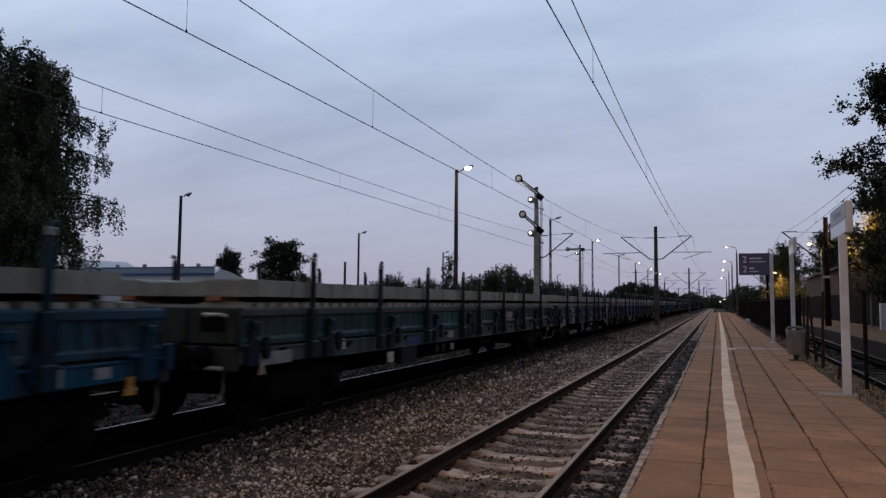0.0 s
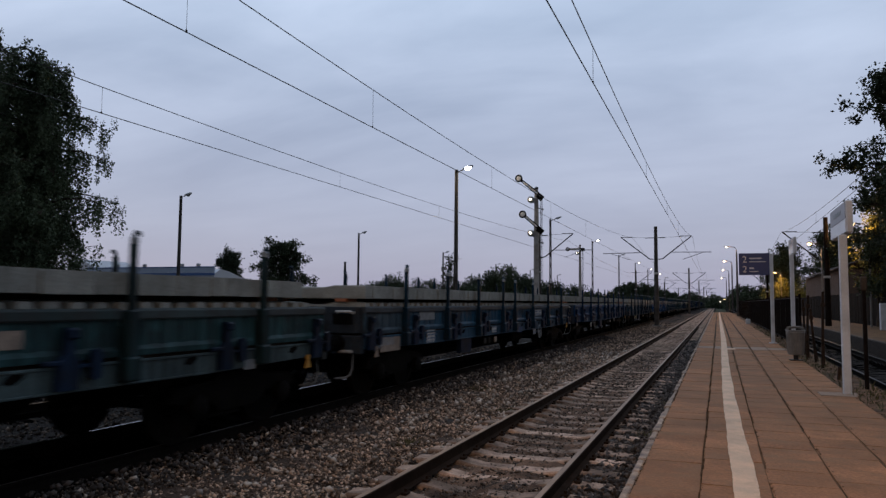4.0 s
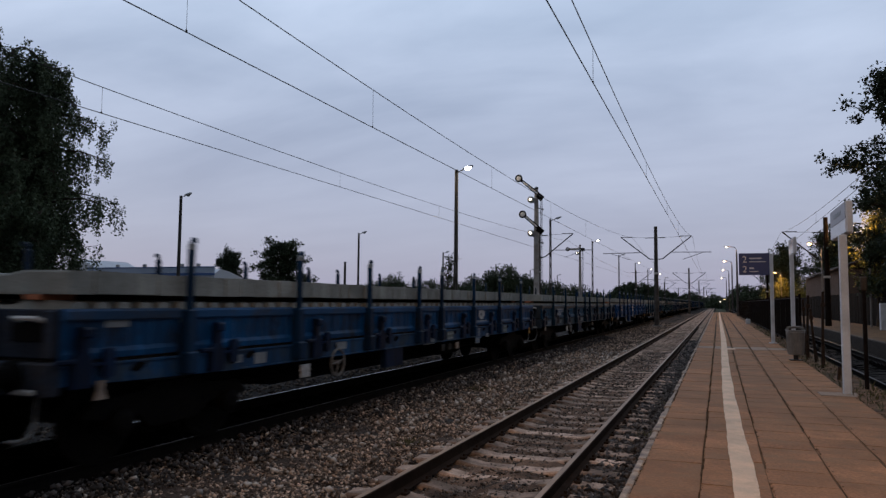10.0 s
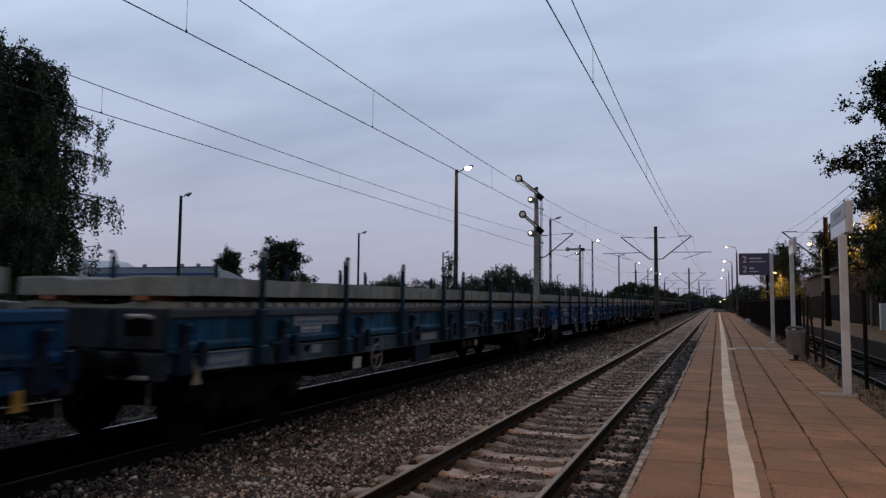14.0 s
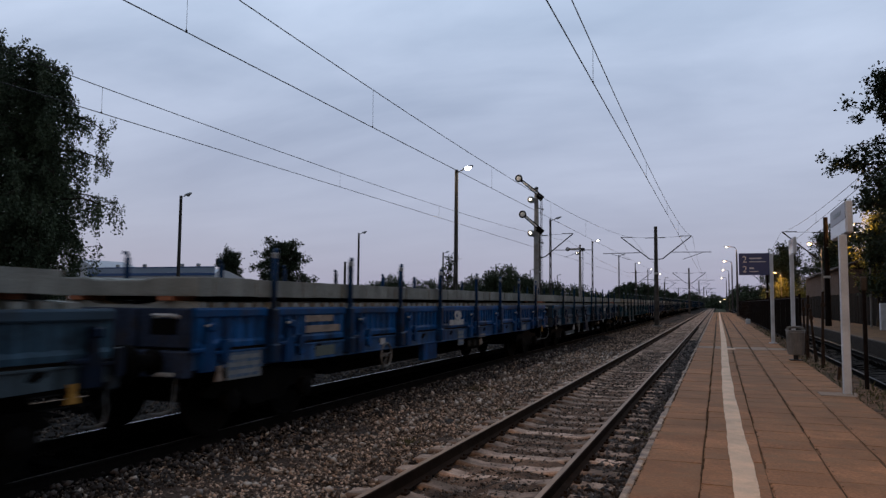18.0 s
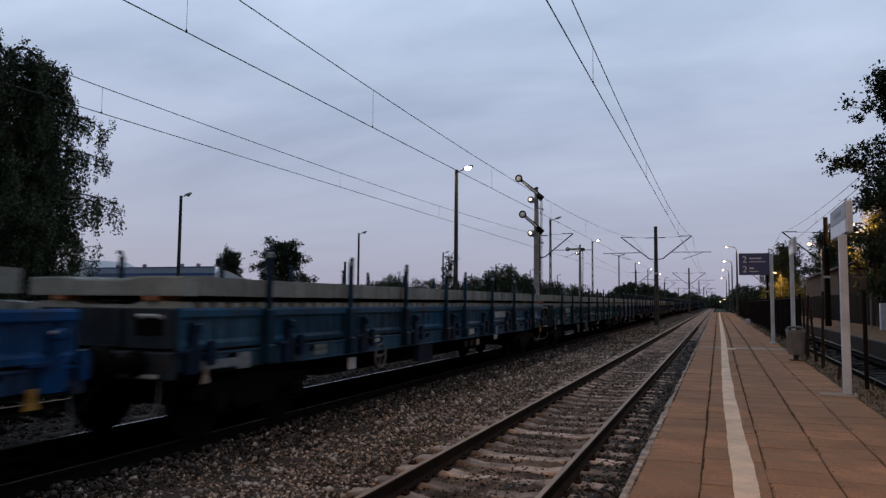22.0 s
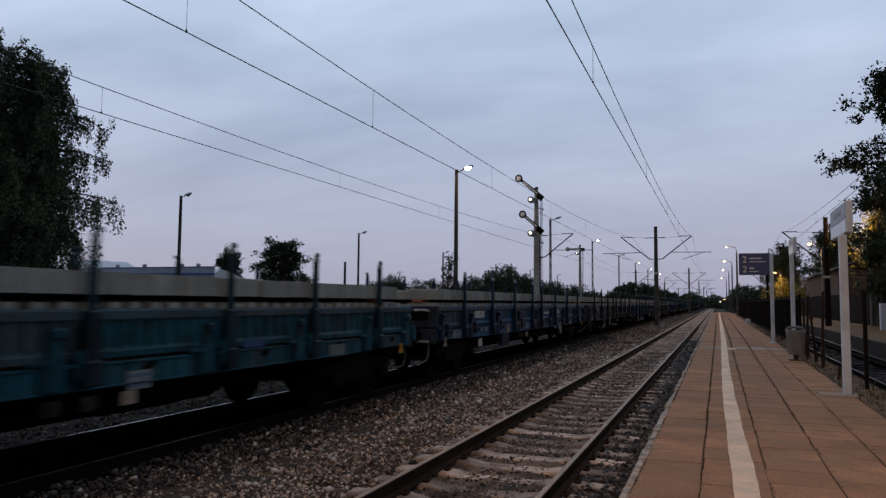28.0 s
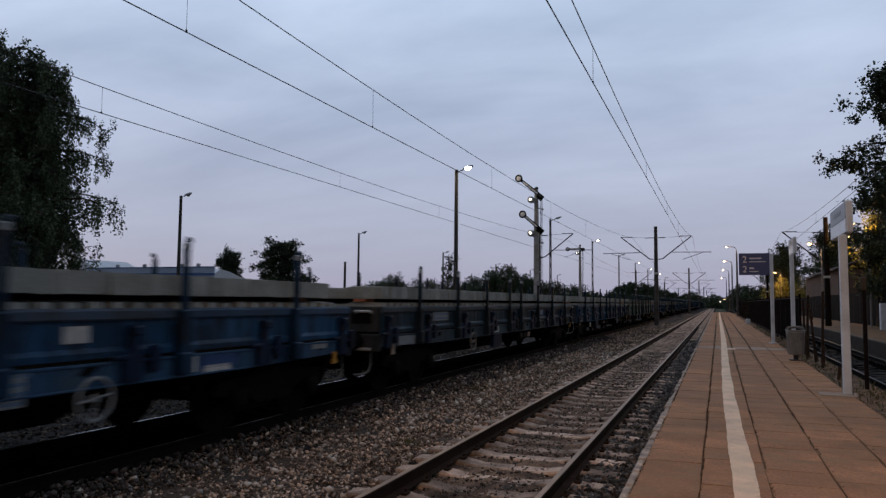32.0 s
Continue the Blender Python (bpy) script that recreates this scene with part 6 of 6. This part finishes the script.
def build_plants():
    tree(-25.5, 20.3, 11.7, 3.25, 4, 112000, 0.105, "tall drooping birch with dark green leaves", "birch_tree", 0.09, 5, "leaf", "birch_bark", 66, lump=0.24, outline=(0.42, 0.60, 0.86, 1.03, 0.90, 0.72, 0.40), sway=0.8)
    tree(-29.2, 20.9, 13.4, 3.2, 9, 72000, 0.13, "tall drooping birch behind the tracks", "birch_tree", 0.06, 6, "leaf", "birch_bark", 44, lump=0.4, outline=(0.8, 1.0, 1.0, 0.9, 0.72, 0.5, 0.15), sway=0.6)
    tree(-28.6, 22.9, 8.6, 1.7, 14, 18000, 0.15, "drooping birch behind the tracks", "birch_tree", 0.06, 6, "leaf", "birch_bark", 30, lump=0.36, outline=(0.8, 1.0, 1.0, 0.7, 0.4), sway=0.6)
    tree(-70.0, 90.0, 8.8, 3.3, 21, 17000, 0.29, "small dark broad tree behind the yard", low=0.08, lump=0.5, limbs=34, outline=(0.9, 1.0, 0.85, 0.6, 0.2))
    tree(-60.6, 90.0, 10.1, 4.9, 22, 21000, 0.30, "dark round oak behind the yard", low=0.10, lump=0.62, limbs=30, outline=(0.9, 1.0, 0.85, 0.72, 0.4))
    tree(11.7, 52.0, 16.6, 4.6, 31, 52000, 0.22, "tall dark tree beside the side platform", low=0.10, lump=0.50, limbs=60, sway=0.7, outline=(0.82, 0.92, 1.05, 0.98, 0.70, 0.34))
    tree(12.6, 47.0, 13.5, 3.8, 33, 30000, 0.22, "dark leafy tree beside the side platform", low=0.05, lump=0.6, limbs=44, sway=0.5)
    # Added tree: its leaf colour holds the lamp's glow on the foliage.
    tree(10.2, 55.9, 8.2, 1.6, 37, 6000, 0.16, "slim added tree with yellow lamplight painted into its leaves", low=0.3, lump=0.35, limbs=20, mat="leaf_lit")
    for i, (x, y, h, s) in enumerate(((14.5, 66, 11.0, 3.4), (22.5, 84, 13.5, 4.2), (23.0, 106, 14.2, 4.4), (17.5, 132, 13.0, 4.4), (13.2, 156, 13.0, 5.0), (19, 130, 14.5, 5), (14, 190, 13, 6))):
        tree(x, y, h, s, 41 + i, 22000, 0.30, "dark leafy tree behind the side platform", low=0.04, lump=0.7, limbs=36, outline=(0.9, 1.0, 1.0, 0.85, 0.6, 0.3))
    tree(-22.6, 60.0, 5.8, 0.7, 61, 700, 0.2, "thin sapling beside the yard", low=0.3, lump=0.25, limbs=14)
    rng = random.Random(8)
    row = [(-66 + 1.9 * i + rng.uniform(-1, 1), 128 + rng.uniform(-6, 6), rng.uniform(2.2, 3.8), rng.uniform(4.9, 7.4) if i < 15 else 7.6 - 0.30 * (i - 15) + rng.uniform(-0.4, 0.4)) for i in range(24)]
    bush_row("hedgerow", "dark row of far shrubs and small trees", row, 130000, 0.27, 51)
    row = [(-33.2 + 1.6 * i, 100 + rng.uniform(-3, 3), rng.uniform(1.8, 3.0), h) for i, h in enumerate((4.6, 6.0, 7.2, 7.4, 6.6, 5.2, 4.6))]
    bush_row("thicket", "rounded dark thicket beyond the yard", row, 60000, 0.27, 52)
    row = [(-17.5 + rng.uniform(-2, 2), 60 + 5.0 * i, rng.uniform(1.5, 2.4), rng.uniform(1.8, 3.0)) for i in range(20)]
    bush_row("lineside_bushes", "green bushes along the third track", row, 30000, 0.24, 53)
    row = [(-36 + 2.1 * i, 262 + rng.uniform(-4, 4), rng.uniform(2.4, 3.6), h) for i, h in enumerate((6.4, 8.2, 9.4, 9.8, 9.4, 9.8, 9.0, 8.4, 7.6, 7.0, 6.2))]
    bush_row("thicket", "rounded dark thicket beyond the yard", row, 60000, 0.5, 58)
    row = [(-76 + 8 * i + rng.uniform(-3, 3), 340 + rng.uniform(-12, 12), rng.uniform(6, 8), rng.uniform(5.4, 7.2)) for i in range(24)]
    bush_row("far_wood", "hazy wood on the horizon", row, 90000, 0.75, 54)
    row = [(9 + 6 * i, 260 + rng.uniform(-20, 20), rng.uniform(4, 7), rng.uniform(7, 10)) for i in range(10)]
    bush_row("far_wood", "hazy wood on the horizon", row, 60000, 0.6, 55)
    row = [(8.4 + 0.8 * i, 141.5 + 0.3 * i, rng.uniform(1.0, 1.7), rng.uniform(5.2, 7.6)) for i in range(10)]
    bush_row("lamplit_shrub", "shrub lit by a lamp, its leaves coloured yellow for the glow", row, 16000, 0.28, 56, "leaf_lit")


def build_hall():
    root = thing("industrial_hall", "long low white hall with a blue roof edge", "hall", m=pose(-66.8, 70.0, -0.4))
    bm = B()
    sweep(bm, [(0, 0), (0, 5.3), (1.2, 5.9), (3.0, 5.6), (5.6, 4.9), (5.6, 0)], [lambda u, v, x=x: Vector((x, u, v)) for x in (-10.1, 10.1)])
    wall = part("wall", bm, M["hall_white"], root, "white panel wall with a low curved gable")
    part("roof_band", box(B(), 0, -0.08, 5.75, 20.3, 0.2, 0.62, 0.02), M["hall_roof"], root, "pale sheet fascia")
    part("roof_edge", box(B(), 0, -0.10, 6.12, 20.5, 0.28, 0.12), M["hall_blue"], root)
    part("blue_stripe", box(B(), 0, -0.06, 5.25, 20.3, 0.14, 0.34), M["hall_blue"], root)
    for i in range(9):
        part("window", box(B(), -8.8 + 2.2 * i, -0.03, 3.4, 1.5, 0.08, 1.1, 0.02), M["pane"], wall)
    for x in (-6, -1.5, 4.5, 7.0):
        part("roof_vent", box(B(), x, 0.8, 6.35, 0.4, 0.4, 0.5, 0.05), M["steel"], root)
    tent = thing("white_tent_hall", "white peaked tent roof behind the birch", "tent", m=pose(-79.5, 74.0, -0.4))
    bm = B()
    sweep(bm, [(-5, 0), (-5, 4.2), (0, 7.4), (5, 5.2), (5, 0)], [lambda u, v, y=y: Vector((u, y, v)) for y in (-3, 5)])
    part("canopy", bm, M["hall_white"], tent)


def build_right_side():
    fence = thing("board_fence", "dark board fence behind the side platform", "fence")
    boards = [mesh_from(box(B(), 0, 0, 1.2, 0.03, 0.235, 2.4 + 0.05 * k, 0.006), "board", M["fence_dark"]) for k in range(3)]
    rng = random.Random(2)
    for i in range(280):
        o = part("board", boards[rng.randrange(3)], None, fence)
        o.location = (10.45 + rng.uniform(-0.01, 0.01), 26 + 0.245 * i, 0.30)
    part("far_fence", box(B(), 10.45, 170, 1.5, 0.05, 150, 2.4), M["fence_dark"], fence)
    part("fence_rail", box(B(), 10.5, 60, 1.0, 0.06, 70, 0.1), M["fence_dark"], fence)
    house = thing("station_shed", "brown boarded shed with a low dark roof", "shed", m=pose(13.9, 97.0, -0.4))
    wall = part("wall", box(B(), 0, 0, 2.9, 4.5, 29, 5.8), M["plaster"], house)
    bm = B()
    sweep(bm, [(-2.7, 5.7), (0, 6.7), (2.7, 5.7), (2.7, 5.85), (0, 6.9), (-2.7, 5.85)], [lambda u, v, y=y: Vector((u, y, v)) for y in (-14.9, 14.9)])
    part("roof", bm, M["tile"], house)
    for k in range(36):
        part("cladding_board", box(B(), -2.27, -14.1 + 0.8 * k, 3.6, 0.05, 0.70, 4.2, 0.015), M["plaster"], wall)
    for x, y, h, watts, wide in ((8.6, 70.0, 6.9, 260, 1.0), (9.6, 54.8, 7.0, 560, 0.5), (10.6, 139.0, 7.2, 1700, 1.0)):
        root = thing("street_lamp", "lit sodium lamp on a thin pole beside the side platform", "lamp post", "side platform lamps", pose(x, y, 0.3))
        part("pole", rod(B(), (0, 0, 0), (0, 0, h - 0.5), 0.07, 0.05, 10), M["concrete"], root)
        part("arm", tube(B(), [(0, 0, h - 0.6), (-0.05, 0, h - 0.25), (-0.25, 0, h - 0.05), (-0.7, 0, h)], [0.04] * 4), M["dark_steel"], root)
        head = part("luminaire", box(B(), -0.9, 0, h + 0.02, 0.5, 0.2, 0.1, 0.03), M["steel"], root)
        part("lens", lathe(B(), [(0.04 * wide, -0.16), (0.12 * wide, -0.10), (0.14 * wide, -0.02)], 12, pose(-0.95, 0, h)), M["glow_sodium"], head, smooth=True)
        lamp_light(x - 0.95, y, h - 0.05, watts, SODIUM)
    cab = thing("platform_cabinet", "pale upright cabinet on the side platform", "cabinet", m=pose(9.2, 48.6, 0.3))
    part("case", box(B(), 0, 0, 0.8, 0.5, 0.4, 1.6, 0.03), M["post_white"], cab)


def build_verge():
    """Weeds and rubble along the rear edge of the platform and a few weeds in the ballast."""
    rng = np.random.default_rng(17)
    n = 1100
    x, y = rng.uniform(1.92, 2.5, n), 8 + 40 * rng.random(n) ** 1.5
    base = np.stack([x, y, np.full(n, PLATFORM_TOP - 0.03)], 1)
    tip = base + np.stack([rng.normal(0, 0.05, n), rng.normal(0, 0.05, n), rng.uniform(0.04, 0.16, n)], 1)
    side = np.stack([rng.normal(0, 0.008, n), rng.normal(0, 0.008, n), np.zeros(n)], 1)
    v = np.stack([base - side, base + side, tip], 1).reshape(-1, 3)
    solo("verge_grass", sheets("verge_grass", v, np.arange(3 * n).reshape(-1, 3), M["grass"]), None, "dry grass tufts on the platform verge", "grass", "stuff")
    for k, (px, py, r) in enumerate(((-4.1, 9.2, 0.12), (-3.6, 12.6, 0.10), (-5.0, 15.4, 0.16), (-1.1, 11.0, 0.10), (-0.95, 14.5, 0.12), (-4.6, 20.5, 0.18))):
        m = 60
        base = np.stack([rng.normal(px, r, m), rng.normal(py, r, m), np.full(m, -0.20)], 1)
        tip = base + np.stack([rng.normal(0, 0.05, m), rng.normal(0, 0.05, m), rng.uniform(0.04, 0.12, m)], 1)
        side = np.stack([rng.normal(0, 0.006, m), rng.normal(0, 0.006, m), np.zeros(m)], 1)
        v = np.stack([base - side, base + side, tip], 1).reshape(-1, 3)
        solo("weed_tuft", sheets("weed_tuft", v, np.arange(3 * m).reshape(-1, 3), M["grass"]), None, "small dry weed tuft in the ballast", "weeds", "stuff")


def distant_light(x, y, z, colour):
    root = thing("distant_signal", "small lit lamp on a post far down the line", "railway signal", "distant signals", pose(x, y, 0))
    part("post", rod(B(), (0, 0, -0.3), (0, 0, z), 0.08, seg=8), M["dark_steel"], root)
    part("lens", lathe(B(), [(0.04, -0.10), (0.12, -0.04), (0.12, 0.06), (0.04, 0.11)], 10, pose(0, -0.2, z)), M[colour], root, smooth=True)


build_verge()
distant_light(2.4, 300, 3.4, "glow_sodium")
distant_light(0.9, 320, 2.6, "glow_far")
distant_light(-4.4, 330, 5.0, "glow_far")
build_plants()
build_hall()
build_right_side()

# ---------------------------------------------------------------- many small pieces last
track(NEAR_TRACK, (M["rail_top"], M["rail_top"]), M["sleeper"], "near railway track on old concrete sleepers", 2.6, 62)
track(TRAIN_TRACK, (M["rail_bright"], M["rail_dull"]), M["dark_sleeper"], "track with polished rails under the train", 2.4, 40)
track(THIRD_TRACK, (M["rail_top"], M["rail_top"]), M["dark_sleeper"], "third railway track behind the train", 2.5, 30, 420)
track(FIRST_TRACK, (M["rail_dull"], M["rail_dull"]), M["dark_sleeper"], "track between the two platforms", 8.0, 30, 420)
stones("loose_ballast", -3.10, -1.46, 2.5, 30, 15000, -0.200, 0.006, 0.022, 24, M["shade_stone"], "grit and loose stones between the rails")
stones("loose_ballast", -6.12, -3.14, 2.5, 27, 88000, -0.220, 0.008, 0.026, 1, M["stone"], "loose grey crushed stones between the tracks")
stones("loose_ballast", -6.12, -3.14, 26, 75, 14000, -0.215, 0.026, 0.046, 4, M["stone"], "loose grey crushed stones between the tracks")
stones("loose_ballast", -1.50, -0.74, 2.5, 40, 22000, -0.190, 0.016, 0.042, 5, M["dark_stone"], "sooty crushed stones along the platform wall, darkened for its shade")
# These two rows grade the train's shade into the stone colour.
stones("loose_ballast", -6.14, -5.72, 3.0, 34, 5200, -0.140, 0.014, 0.036, 21, M["oily_shade"], "near-black crushed stones along the train's track, coloured for its shade")
stones("loose_ballast", -6.12, -5.30, 3.0, 40, 5200, -0.160, 0.014, 0.038, 22, M["dark_stone"], "dark crushed stones along the train's track, grading in its shade")
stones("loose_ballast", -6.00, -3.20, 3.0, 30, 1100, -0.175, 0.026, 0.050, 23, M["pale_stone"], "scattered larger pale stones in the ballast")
stones("loose_ballast", -7.9, -6.05, 3.0, 30, 9000, -0.222, 0.016, 0.036, 2, M["oily_shade"], "oil-stained crushed stones under the train, blackened for its shade")
stones("loose_ballast", -13.0, -7.98, 4.0, 30, 14000, -0.205, 0.02, 0.042, 3, M["train_shade_stone"], "loose crushed stones beyond the train, darkened for its shade")
stones("joint_dirt", -0.146, -0.134, 3, 22, 1500, PLATFORM_TOP - 0.006, 0.003, 0.009, 6, M["joint_soil"], "soil and moss in a paving joint")
stones("joint_dirt", 0.362, 0.373, 3, 22, 1500, PLATFORM_TOP - 0.006, 0.003, 0.009, 7, M["joint_soil"], "soil and moss in a paving joint")
stones("joint_dirt", 0.868, 0.880, 3, 22, 1500, PLATFORM_TOP - 0.006, 0.003, 0.010, 8, M["joint_soil"], "soil and moss in a paving joint")
stones("joint_dirt", 1.385, 1.397, 3, 22, 1300, PLATFORM_TOP - 0.006, 0.003, 0.009, 9, M["joint_soil"], "soil and moss in a paving joint")
stones("joint_dirt", -0.632, -0.606, 3, 22, 1600, PLATFORM_TOP - 0.006, 0.003, 0.009, 10, M["joint_soil"], "soil and moss behind the edge stones")
stones("verge_rubble", 1.90, 2.5, 6, 34, 1500, PLATFORM_TOP - 0.02, 0.006, 0.022, 12, M["litter"], "broken asphalt and grit on the platform verge")
stones("loose_ballast", -6.12, -1.46, -14, 2.5, 5000, -0.218, 0.016, 0.040, 13, M["stone"], "loose grey crushed stones between the tracks")
stones("loose_ballast", -1.50, -0.74, -14, 2.5, 1000, -0.190, 0.016, 0.042, 15, M["dark_stone"], "sooty crushed stones along the platform wall, darkened for its shade")
stones("loose_ballast", -13.0, -7.98, -14, 4.0, 2000, -0.205, 0.02, 0.042, 16, M["train_shade_stone"], "loose crushed stones beyond the train, darkened for its shade")


# ---------------------------------------------------------------- what moves
def motions():
    times = [float(t) for t in range(33)]
    for wagon, load, y in train:
        rows = [(t, pose(TRAIN_TRACK, y - travelled(t), 0)) for t in times]
        walk(wagon, rows)
        walk(load, [(t, pose(TRAIN_TRACK, y - travelled(t), 0)) for t in times])
    # wheels roll: less than a quarter turn from row to row
    steps = [min(32.0, 0.12 * k) for k in range(268)]
    for wagon, load, y in train[:11]:
        for part_ in wagon.children:
            if part_.name.startswith("wheelset"):
                at = part_.location.copy()
                walk(part_, [(t, pose(at.x, at.y, at.z, math.degrees(travelled(t) / 0.46))) for t in steps])
    # crowns sway a little in the wind
    for crown, size, seed in swaying:
        rng = random.Random(seed)
        walk(crown, [(t * 1.6, pose(0, 0, 0, rng.uniform(-size, size), rng.uniform(-size, size), 0)) for t in range(21)])


motions()
